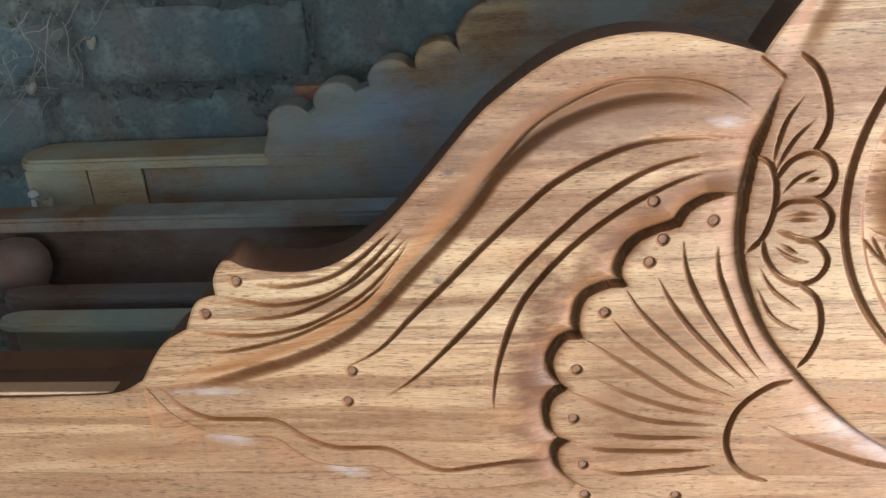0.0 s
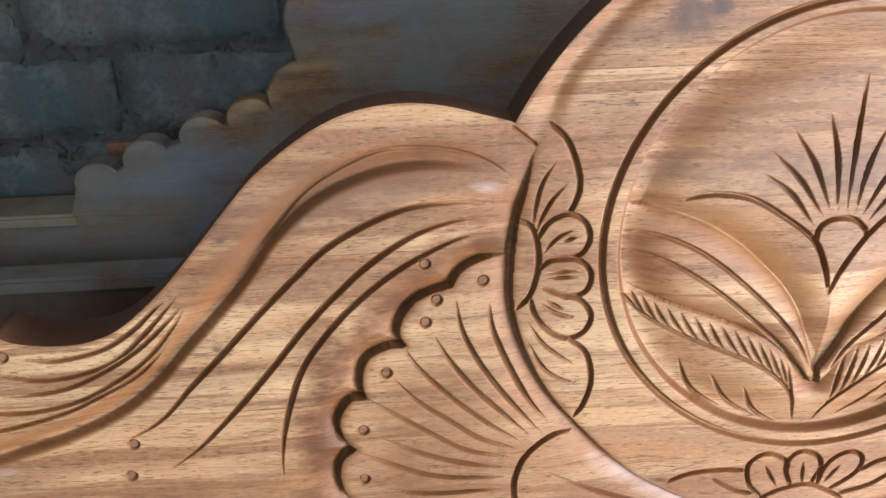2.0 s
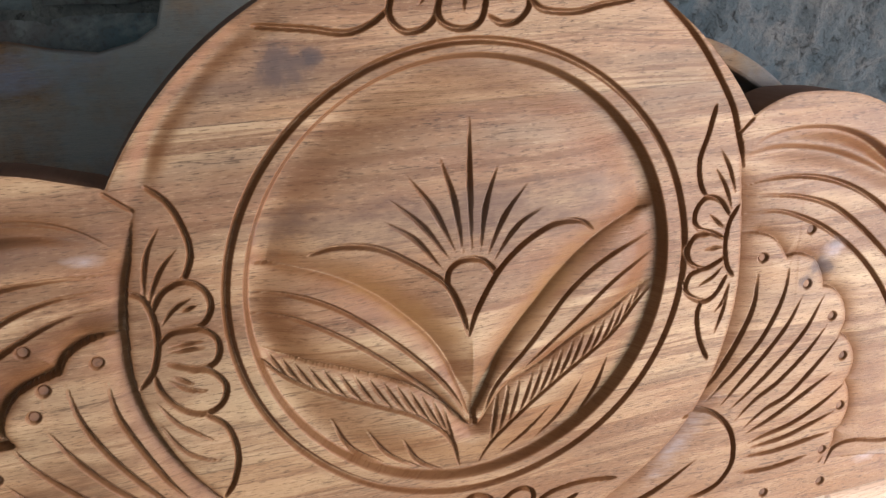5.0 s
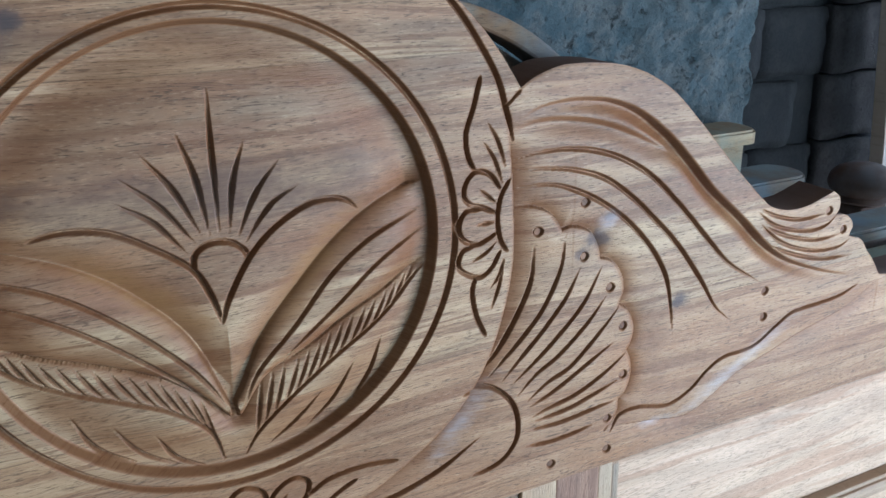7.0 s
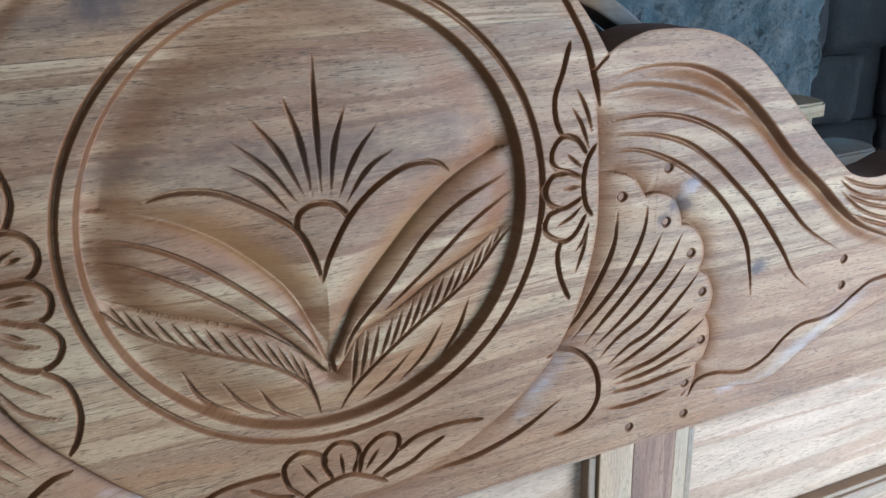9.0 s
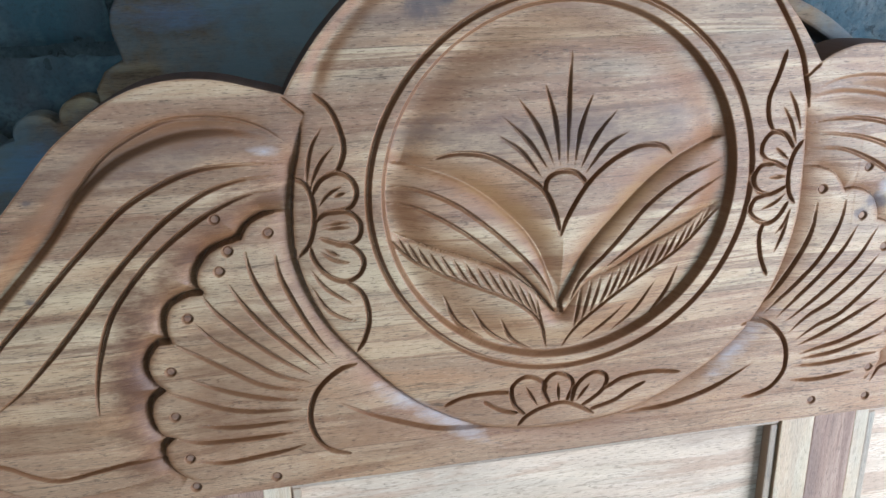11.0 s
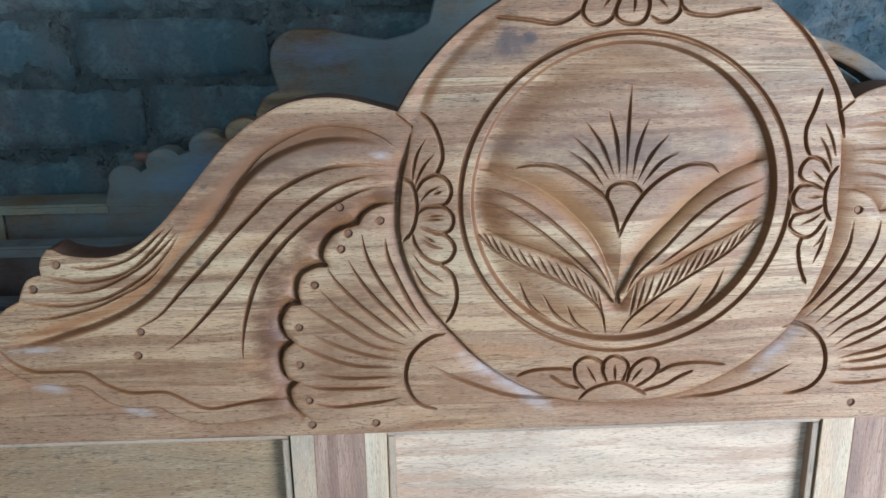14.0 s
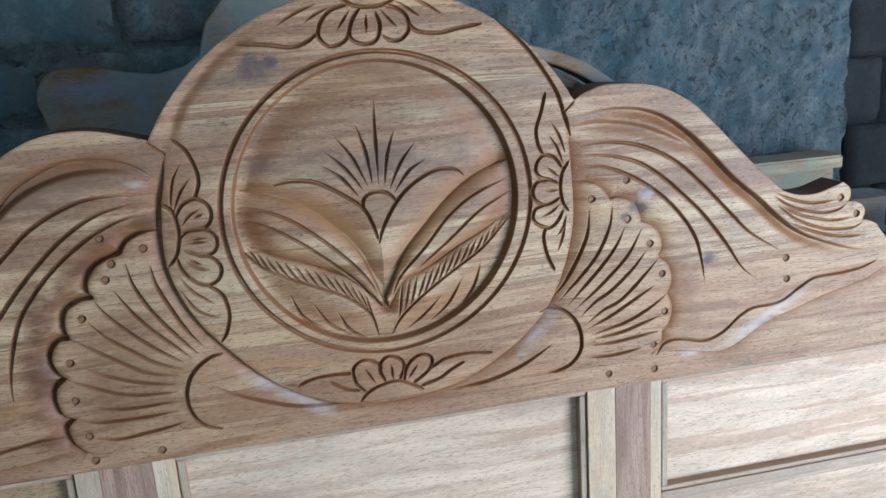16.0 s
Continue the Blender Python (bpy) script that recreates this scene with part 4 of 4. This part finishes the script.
# sawn edge and back of the crest
bm = bmesh.new()
DEEP = 0.046
fr = [bm.verts.new((x / 1000, 0.0006, 1 + z / 1000)) for x, z in outline]
bk = [bm.verts.new((x / 1000, DEEP, 1 + z / 1000)) for x, z in outline]
for i in range(len(fr)):
    j = (i + 1) % len(fr)
    bm.faces.new((fr[j], fr[i], bk[i], bk[j])).smooth = True
bm.faces.new(bk[::-1])
part("crest_board", bm, HEARTWOOD_EDGE, headboard, "sawn brown edge and back of the crest")

# pale strip laid on the rail, its colour carrying the chamfer's highlight
part("top_edge", box(-0.905, -0.735, 0.0035, 0.020, 1.1012, 1.1045, 0.001), PALE, headboard, "pale strip of upper edge with the lit chamfer in its colour")

peg_mesh = None
for x, z in PEGS:
    bm = bmesh.new()
    bmesh.ops.create_cone(bm, cap_ends=True, segments=14, radius1=0.0037, radius2=0.0037, depth=0.012)
    top = [e for e in bm.edges if all(v.co.z > 0 for v in e.verts)]
    bmesh.ops.bevel(bm, geom=top, offset=0.0006, segments=1, affect="EDGES")
    if peg_mesh is None:
        peg_mesh = bpy.data.meshes.new("peg")
        bm.to_mesh(peg_mesh)
        peg_mesh.materials.append(PEG)
    bm.free()
    i, j = int(round(z - Z0)), int(round(x - X0))
    peg = new("peg", peg_mesh)
    peg.material_slots[0].link = "OBJECT"
    peg.material_slots[0].material = PLUG if x < 0 else PEG
    peg.parent = headboard
    peg.matrix_basis = pose(x / 1000, -relief[i, j] / 1000 + 0.0045, 1 + z / 1000, 90, random.uniform(0, 360), 0)

# frame and panels below the crest
LOW = 0.42


def stile(x0, x1, strips):
    """An upright of the frame, glued from strips of pale and dark wood."""
    for a, b, mat in strips:
        part("stile", box(a, b, 0.003, 0.038, LOW, 0.986, 0.0012), mat, headboard)


stile(-0.385, -0.268, ((-0.384, -0.356, SAPWOOD), (-0.356, -0.295, HEARTWOOD), (-0.295, -0.268, SAPWOOD)))
stile(0.266, 0.380, ((0.266, 0.306, SAPWOOD), (0.306, 0.357, HEARTWOOD), (0.357, 0.374, SAPWOOD)))
for s in (-1, 1):
    part("post", box(min(s * 0.905, s * 0.985), max(s * 0.905, s * 0.985), -0.006, 0.058, 0.0, 1.12, 0.004), HEARTWOOD, headboard, "square brown bedpost")
part("bottom_rail", box(-0.905, 0.905, 0.003, 0.038, LOW - 0.12, LOW, 0.002), CARVED, headboard)
part("mid_rail", box(0.374, 0.905, 0.004, 0.036, 0.798, 0.812, 0.003), BEAD, headboard, "narrow grey rail between panels")
part("mid_rail", box(-0.905, -0.385, 0.004, 0.036, 0.798, 0.812, 0.003), BEAD, headboard, "narrow grey rail between panels")
for x0, x1, z0, z1 in ((-0.268, 0.266, LOW, 0.986), (0.376, 0.905, 0.812, 0.986), (0.376, 0.905, LOW, 0.798), (-0.905, -0.385, 0.812, 0.986), (-0.905, -0.385, LOW, 0.798)):
    part("panel", box(x0, x1, 0.022, 0.034, z0, z1), OLIVE if x1 < 0 else PALE, headboard, "olive-brown planed panel, set back" if x1 < 0 else "pale planed panel, set back")
    part("bead", box(x0, x1, 0.007, 0.022, z1 - 0.0075, z1 - 0.0005, 0.002), BEAD, headboard)
    part("bead", box(x0, x1, 0.007, 0.022, z0, z0 + 0.007, 0.002), BEAD, headboard)
    part("bead", box(x0 + 0.001, x0 + 0.010, 0.007, 0.022, z0 + 0.007, z1 - 0.0075, 0.002), BEAD_UP, headboard)
    part("bead", box(x1 - 0.010, x1 - 0.001, 0.007, 0.022, z0 + 0.007, z1 - 0.0075, 0.002), BEAD_UP, headboard)


# ---- the workshop ----
def structure(name, bm, mat, label):
    return tagged(part(name, bm, mat), label, name.split("_")[0], kind="structure")


structure("floor", box(-2.6, 2.65, -3.7, 1.4, -0.15, 0.0), FLOOR, "grey concrete workshop floor")
# ceiling and outer walls are unseen, added to close off light between the openings
structure("ceiling", box(-2.6, 2.65, -3.7, 1.4, 2.7, 2.8), PLAIN_WALL, "unseen grey ceiling over the workshop")
structure("wall_west", box(-2.6, -2.45, -3.7, 1.4, 0, 2.7), PLAIN_WALL, "unseen grey rendered wall")
# unseen opening towards the yard behind
structure("wall_south_1", box(-2.45, -1.5, -3.7, -3.55, 0, 2.7), PLAIN_WALL, "unseen grey rendered wall beside the opening")
structure("wall_south_2", box(0.3, 2.25, -3.7, -3.55, 0, 2.7), PLAIN_WALL, "unseen grey rendered wall beside the opening")
structure("wall_south_3", box(-1.5, 0.3, -3.7, -3.55, 2.45, 2.7), PLAIN_WALL, "unseen lintel over the wide opening")
# unseen opening to the side, placed round its lamp
structure("wall_east_1", box(2.1, 2.25, -3.55, -2.75, 0, 2.7), PLAIN_WALL, "unseen grey rendered wall beside the opening")
structure("wall_east_2", box(2.1, 2.25, -2.75, -0.95, 2.2, 2.7), PLAIN_WALL, "unseen lintel over the side opening")
structure("wall_east_3", box(2.1, 2.25, -0.95, -0.6, 0, 2.7), PLAIN_WALL, "unseen grey rendered wall beside the opening")
structure("wall_east_4", box(2.25, 2.5, -0.75, -0.6, 0, 2.7), PLAIN_WALL, "unseen grey rendered return of the wall")
structure("wall_east_5", box(2.5, 2.65, -0.75, -0.5, 0, 2.4), PLAIN_WALL, "unseen grey rendered wall between openings")
structure("wall_east_6", box(2.5, 2.65, -0.75, 1.4, 2.4, 2.7), PLAIN_WALL, "unseen lintel over the far opening")
ground = structure("ground", box(-60, 60, -60, 60, -0.35, -0.16), FLOOR, "bare grey ground outside")

# back wall: mortar bed with bricks proud of it, plaster further along
WALL = 0.555
north = structure("wall_north_1", box(-2.45, 0.22, WALL, 0.80, 0, 2.7), MORTAR, "crumbling dusty mortar of an old brick wall")


def rough_sheet(x0, x1, z0, z1, y, step, wide, swing, fine, small):
    """An upright sheet of mortar or plaster, uneven at two scales."""
    nx, nz = int((x1 - x0) / step), int((z1 - z0) / step)
    bm = bmesh.new()
    grid = [[bm.verts.new((x, y + swing * noise.fractal((x * wide, 0, z * wide), 0.7, 2.1, 6) + small * noise.noise((x * fine, 3, z * fine)), z)) for x in np.linspace(x0, x1, nx)] for z in np.linspace(z0, z1, nz)]
    for a, b in zip(grid, grid[1:]):
        for k in range(nx - 1):
            bm.faces.new((a[k], a[k + 1], b[k + 1], b[k]))
    return bm


part("mortar", rough_sheet(-1.75, 0.215, 0.95, 1.85, WALL - 0.012, 0.006, 14, 0.0075, 85, 0.0028), MORTAR, north, "crumbling mortar smeared over the bricks", True)
COURSE, LONG, JOINT = 0.111, 0.328, 0.013


def brick_mesh(k):
    """A worn brick, its faces and corners a little uneven."""
    rng = random.Random(k)
    bm = box(0, LONG - JOINT, -0.020, 0.03, 0, COURSE - JOINT)
    bmesh.ops.subdivide_edges(bm, edges=[e for e in bm.edges if e.calc_length() > 0.2], cuts=9)
    bmesh.ops.subdivide_edges(bm, edges=[e for e in bm.edges if abs(e.verts[0].co.z - e.verts[1].co.z) > 0.05], cuts=3)
    for v in bm.verts:
        rim = v.co.x < 0.002 or v.co.x > LONG - JOINT - 0.002 or v.co.z < 0.002 or v.co.z > COURSE - JOINT - 0.002
        bump = noise.noise((v.co.x * 22, k * 7.3, v.co.z * 22))
        v.co += Vector((rng.uniform(-1, 1) * 0.003, 0.006 * bump + (0.007 + rng.uniform(-1, 1) * 0.006 if rim and v.co.y < 0 else 0), rng.uniform(-1, 1) * 0.003))
    me = bpy.data.meshes.new("brick")
    bm.to_mesh(me)
    bm.free()
    me.materials.append(BRICK)
    for p in me.polygons:
        p.use_smooth = True
    return me


bricks = [brick_mesh(k) for k in range(8)]
rng = random.Random(5)
for row in range(8, 17):
    z = 1.256 + (row - 10) * COURSE
    x = {9: -0.735, 10: -0.672, 11: -0.780, 12: -0.650}.get(row, -0.70 - 0.15 * (row % 2)) - 6 * LONG
    while x < -0.08:
        b = new("brick", bricks[rng.randrange(8)])
        b.parent = north
        b.location = (x, WALL + rng.uniform(-0.003, 0.004), z)
        b.rotation_euler = (0, radians(rng.uniform(-0.8, 0.8)), 0)
        x += LONG

# plastered stretch of the back wall, rough and scarred
bm = rough_sheet(0.0, 1.035, 0.7, 2.0, 0.512, 0.0075, 9, 0.016, 70, 0.005)
plaster = part("plaster", bm, PLASTER, None, "", True)
tagged(plaster, "rough blue-grey scarred plaster on the back wall", "plaster", kind="structure")
structure("wall_north_2", box(0.22, 1.035, 0.535, 0.80, 0, 2.7), PLAIN_WALL, "back wall under the plaster")

# bare blocks beyond the plaster, standing back; two colours paint shaded and lit faces
structure("wall_north_3", box(1.035, 1.80, 0.80, 1.05, 0, 2.7), BLOCK_SHADED, "mortar between bare blocks, coloured dark for shade")
blocks_wall = bpy.data.objects["wall_north_3"]
bm = box(0, 0.197, -0.02, 0.03, 0, 0.147)
bmesh.ops.subdivide_edges(bm, edges=[e for e in bm.edges if e.calc_length() > 0.1], cuts=5, use_grid_fill=True)
for v in bm.verts:
    corner = (v.co.x < 0.002 or v.co.x > 0.195) + (v.co.z < 0.002 or v.co.z > 0.145)
    v.co += Vector((0.005 * noise.noise(v.co * 31), 0.008 * noise.noise(v.co * 25) + (0.007 * corner if v.co.y < 0 else 0), 0.006 * noise.noise(v.co * 37)))
block_mesh = bpy.data.meshes.new("block")
bm.to_mesh(block_mesh)
bm.free()
block_mesh.materials.append(BLOCK_SHADED)
for p in block_mesh.polygons:
    p.use_smooth = True
for row in range(10):
    for k in range(4):
        b = new("block", block_mesh)
        b.parent = blocks_wall
        pier = k == 3
        b.location = (1.535 if pier else 0.93 + k * 0.205 - (0.09 if row % 2 else 0), (0.765 if pier else 0.80) + rng.uniform(-0.012, 0.012), 0.57 + row * 0.154)
        b.rotation_euler = (0, radians(rng.uniform(-1.5, 1.5)), radians(rng.uniform(-2, 2)))
        if pier:
            b.material_slots[0].link = "OBJECT"
            b.material_slots[0].material = PIER_LIT
structure("wall_north_4", box(1.80, 2.65, 0.95, 1.10, 0, 0.95), PLAIN_WALL, "low grey wall beside the opening")


# ---- stacked bed parts behind ----
def nosed(x0, x1, y0, y1, z0, z1, nose):
    """A board seen from above: one end rounded off, its long edges worn."""
    bm = bmesh.new()
    mid = 0.5 * (y0 + y1)
    half = 0.5 * (y1 - y0)
    plan = [(x0 + nose * (1 - math.sin(a)), mid - half * math.cos(a)) for a in np.linspace(0.0, math.pi, 9)]
    plan += [(x1, y1), (x1, y0)]
    low = [bm.verts.new((x, y, z0)) for x, y in plan]
    top = [bm.verts.new((x, y, z1)) for x, y in plan]
    bm.faces.new(low[::-1])
    f = bm.faces.new(top)
    for i in range(len(low)):
        j = (i + 1) % len(low)
        bm.faces.new((low[i], low[j], top[j], top[i]))
    bmesh.ops.recalc_face_normals(bm, faces=bm.faces[:])
    bmesh.ops.bevel(bm, geom=[e for e in bm.edges if f in e.link_faces], offset=0.004, segments=2, affect="EDGES")
    return bm


def stacked(name, label, y, x0, x1, z, drop, mat, nose=0.03, thick=0.045, cap=0.014, cap_mat=None, group="stacked bed parts"):
    """A long rail under a nosed cap, standing on the floor on two legs."""
    t = thing(name, label, "bed rail", group)
    part("cap", nosed(x0, x1, y, y + thick, z - cap, z, nose), cap_mat or mat, t)
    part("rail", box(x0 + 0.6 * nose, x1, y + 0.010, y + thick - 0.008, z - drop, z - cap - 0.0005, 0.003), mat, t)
    for x in (x0 + 0.12, x1 - 0.2):
        part("leg", box(x, x + 0.06, y + 0.014, y + thick - 0.012, 0, z - drop - 0.0005, 0.002), DARK_WOOD, t)
    return t


def nosed_far(x0, x1, y0, y1, z0, z1, nose):
    """The same board with its other end rounded off."""
    bm = nosed(-x1, -x0, y0, y1, z0, z1, nose)
    for v in bm.verts:
        v.co.x *= -1
    bmesh.ops.reverse_faces(bm, faces=bm.faces[:])
    return bm


# a scalloped headboard against the wall
back = thing("back_headboard", "dusty unfinished headboard with a scalloped crest, against the wall", "headboard")
crest = [(-0.90, 1.105), (-0.90, 1.1615), (-0.735, 1.1615), (-0.735, 1.176)]
for x, z, r in ((-0.695, 1.212, 0.030), (-0.632, 1.238, 0.030), (-0.560, 1.264, 0.030), (-0.500, 1.284, 0.030)):
    crest += [(x - r * math.cos(a), z + r * 0.85 * math.sin(a)) for a in np.linspace(-0.25, 2.55, 10)]
crest += [(-0.478, 1.318), (-0.465, 1.340), (-0.447, 1.350), (-0.440, 1.352)]
crest += [(-0.405 + 0.045 * math.cos(a), 1.398 + 0.048 * math.sin(a)) for a in np.linspace(math.pi * 1.15, math.pi * 0.5, 10)]
crest += [(-0.360, 1.444), (-0.315, 1.433), (-0.268, 1.426), (-0.225, 1.436), (-0.200, 1.452), (-0.185, 1.500), (-0.15, 1.54), (0.0, 1.56), (0.15, 1.54), (0.24, 1.44), (0.30, 1.30), (0.40, 1.22), (0.62, 1.16), (0.66, 1.105)]
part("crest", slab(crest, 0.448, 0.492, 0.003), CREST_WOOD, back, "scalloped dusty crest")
part("cap", nosed(-1.078, -0.728, 0.440, 0.530, 1.162, 1.176, 0.035), DUSTY_PALE, back, "pale capping board with a rounded end")
part("block", box(-1.062, -0.976, 0.444, 0.494, 1.0, 1.1615, 0.002), DUSTY_PALE, back)
part("upper_rail", box(-0.975, -0.901, 0.445, 0.490, 1.1045, 1.1615, 0.0015), DUSTY_PALE, back)
part("rail", box(-0.975, 0.66, 0.445, 0.488, 1.0, 1.104, 0.0015), DUSTY_PALE, back)
part("panel", box(-1.0, 0.6, 0.462, 0.480, 0.5, 1.0), DUSTY, back)
for x in (-1.06, 0.59):
    part("leg", box(x, x + 0.07, 0.45, 0.49, 0, 1.0, 0.003), DUSTY_PALE, back)

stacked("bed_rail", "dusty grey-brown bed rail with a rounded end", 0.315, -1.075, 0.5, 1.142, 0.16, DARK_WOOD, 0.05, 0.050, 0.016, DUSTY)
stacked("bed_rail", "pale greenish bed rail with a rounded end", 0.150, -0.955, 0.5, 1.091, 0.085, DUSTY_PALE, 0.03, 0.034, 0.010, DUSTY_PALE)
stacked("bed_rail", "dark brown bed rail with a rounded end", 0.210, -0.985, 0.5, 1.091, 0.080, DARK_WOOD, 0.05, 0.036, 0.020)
stacked("bed_rail", "brown bed rail lying close behind the headboard", 0.052, -1.2, -0.742, 1.087, 0.10, HEARTWOOD_EDGE, 0.03, 0.055)

# an arched headboard close behind
arch = thing("arched_headboard", "dusty headboard with a plain arched top, close behind", "headboard")
AX, AZ = 0.18, 1.185
ring = [(AX + 0.260 * math.cos(a), AZ + 0.260 * math.sin(a)) for a in np.linspace(0.0, math.pi, 60)]
hole = [(AX + 0.242 * math.cos(a), AZ + 0.242 * math.sin(a)) for a in np.linspace(math.pi, 0.0, 60)]
part("arch", slab(ring + hole, 0.080, 0.118, 0.003), DUSTY, arch, "narrow dusty arched rim")
strip = [(AX + r * math.cos(a), AZ + r * math.sin(a)) for r, turn in ((0.224, 1), (0.212, -1)) for a in np.linspace(0.0, math.pi, 40)[::turn]]
part("moulding", slab(strip, 0.090, 0.0995, 0.002), DARK_WOOD, arch, "dark moulding following the arch")
part("panel", slab([(AX + 0.236 * math.cos(a), AZ + 0.236 * math.sin(a)) for a in np.linspace(0.0, math.pi, 50)], 0.100, 0.112), DUSTY, arch, "dusty panel within the arch")
part("rail", box(-0.08, 0.44, 0.082, 0.116, 1.085, 1.184, 0.003), DUSTY, arch)
for x in (-0.08, 0.37):
    part("leg", box(x, x + 0.07, 0.082, 0.116, 0, 1.084, 0.003), DUSTY, arch)

# crate, rails and turned post to the east
crate = thing("crate", "dusty wooden crate with an overhanging lid", "crate")
part("body", box(0.60, 0.952, 0.430, 0.495, 0.0, 1.1625, 0.004), DUSTY_PALE, crate)
part("lid", nosed_far(0.56, 0.972, 0.412, 0.495, 1.163, 1.186, 0.022), DUSTY_PALE, crate, "pale dusty lid with a rounded end")
knob = thing("turned_bedpost", "dark turned bedpost with a flattened ball finial", "bedpost")
part("finial", lathe([(0.030, 0), (0.048, 0.003), (0.052, 0.009), (0.042, 0.013), (0.048, 0.017), (0.056, 0.024), (0.060, 0.034), (0.060, 0.042), (0.056, 0.053), (0.047, 0.063), (0.033, 0.070), (0.015, 0.074)], (1.285, 0.45, 1.006), 48), DARK_WOOD, knob, "polished flattened ball finial", True)
part("shaft", box(1.25, 1.32, 0.415, 0.485, 0, 1.005, 0.006), DARK_WOOD, knob)
# deep dark body added to fill the shaded gap below the grey cap
stacked("bed_rail", "dusty grey planed bed rail", 0.147, 0.855, 2.2, 1.100, 0.13, DARK_WOOD, 0.012, 0.068, 0.016, DUSTY)
stacked("bed_rail", "pale narrow bed rail leaning in front of the grey one", 0.092, 0.83, 2.2, 1.078, 0.028, DARK_WOOD, 0.012, 0.050, 0.020, DUSTY_PALE)
low_box = thing("wooden_box", "dusty grey wooden box beside the crate", "box")
part("body", box(0.97, 1.055, 0.405, 0.465, 0.0, 1.075, 0.004), DUSTY, low_box)
part("lid", nosed_far(0.85, 1.078, 0.385, 0.480, 1.076, 1.102, 0.035), DUSTY, low_box, "grey board with a rounded end")
for x, w_, y in ((1.535, 0.085, 0.62), (1.660, 0.085, 0.62)):
    post = tagged(part("timber_post", box(0, w_, 0, 0.035, 0, 2.45, 0.003), POST_WOOD), "pale planed timber leaning upright by the opening", "timber", "timber posts")
    post.matrix_basis = pose(x + 0.16, y, 0.0, 0, -7.0, 0)


turned = thing("turned_finial", "dark turned bedpost end among the stacked rails", "bedpost")
part("finial", lathe([(0.012, 0), (0.030, 0.008), (0.038, 0.026), (0.038, 0.044), (0.030, 0.060), (0.012, 0.068)], (-1.0, 0.285, 1.060)), DARK_WOOD, turned, "", True)
part("shaft", box(-1.025, -0.975, 0.26, 0.31, 0, 1.060, 0.004), DARK_WOOD, turned)


def strand(points, radius):
    """A thread or twig along a few points."""
    cu = bpy.data.curves.new("strand", "CURVE")
    cu.dimensions, cu.bevel_depth, cu.bevel_resolution = "3D", radius, 1
    sp = cu.splines.new("POLY")
    sp.points.add(len(points) - 1)
    for p, q in zip(sp.points, points):
        p.co = (*q, 1)
    ob = bpy.data.objects.new("strand", cu)
    me = bpy.data.meshes.new_from_object(ob)
    bpy.data.curves.remove(cu)
    me.materials.append(COBWEB)
    return me


def cobweb(centre, spread, count, seed):
    """Dusty threads and clots hanging on the wall."""
    rng = random.Random(seed)
    web = thing("cobweb", "dusty cobweb with clots hanging on the wall", "cobweb", "cobwebs")
    for _ in range(count):
        p = Vector(centre) + Vector((rng.uniform(-1, 1) * spread, rng.uniform(-0.004, 0.006), rng.uniform(-1, 1) * spread))
        step = Vector((rng.uniform(-1, 1), 0, rng.uniform(-1, 0.6))) * spread * 0.16
        pts = [tuple(p)]
        for _ in range(7):
            step += Vector((rng.uniform(-1, 1), rng.uniform(-0.1, 0.1), rng.uniform(-1, 1))) * spread * 0.07
            p = p + step
            pts.append(tuple(p))
        ob = new("thread", strand(pts, rng.uniform(0.0003, 0.0007)))
        ob.parent = web
    bm = bmesh.new()
    bmesh.ops.create_icosphere(bm, subdivisions=2, radius=0.007)
    for v in bm.verts:
        v.co = v.co * (1 + 0.9 * noise.noise(v.co * 260)) + Vector(centre) + Vector((spread * 0.15, 0, -spread * 0.6))
    part("clot", bm, COBWEB, web, "", True)
    return web


clip = thing("plastic_clip", "small pale grey plastic clip on the end of a dusty board", "clip")
part("stem", box(-1.052, -1.044, 0.426, 0.434, 1.100, 1.128, 0.0015), CLIP, clip)
part("hook", lathe([(0.003, 0), (0.007, 0.003), (0.007, 0.008), (0.003, 0.011)], (-1.048, 0.430, 1.1285), 16), CLIP, clip, "", True)
cobweb((-1.030, 0.428, 1.130), 0.014, 12, 21)
cobweb((-1.075, 0.520, 1.290), 0.055, 26, 3)
cobweb((-0.975, 0.522, 1.340), 0.045, 9, 8)
cobweb((1.125, 0.768, 1.175), 0.050, 6, 12)
bm = box(-0.705, -0.665, 0.528, 0.56, 1.205, 1.243, 0.003)
scrap = part("red_brick", bm, RED_BRICK)
scrap.parent = north
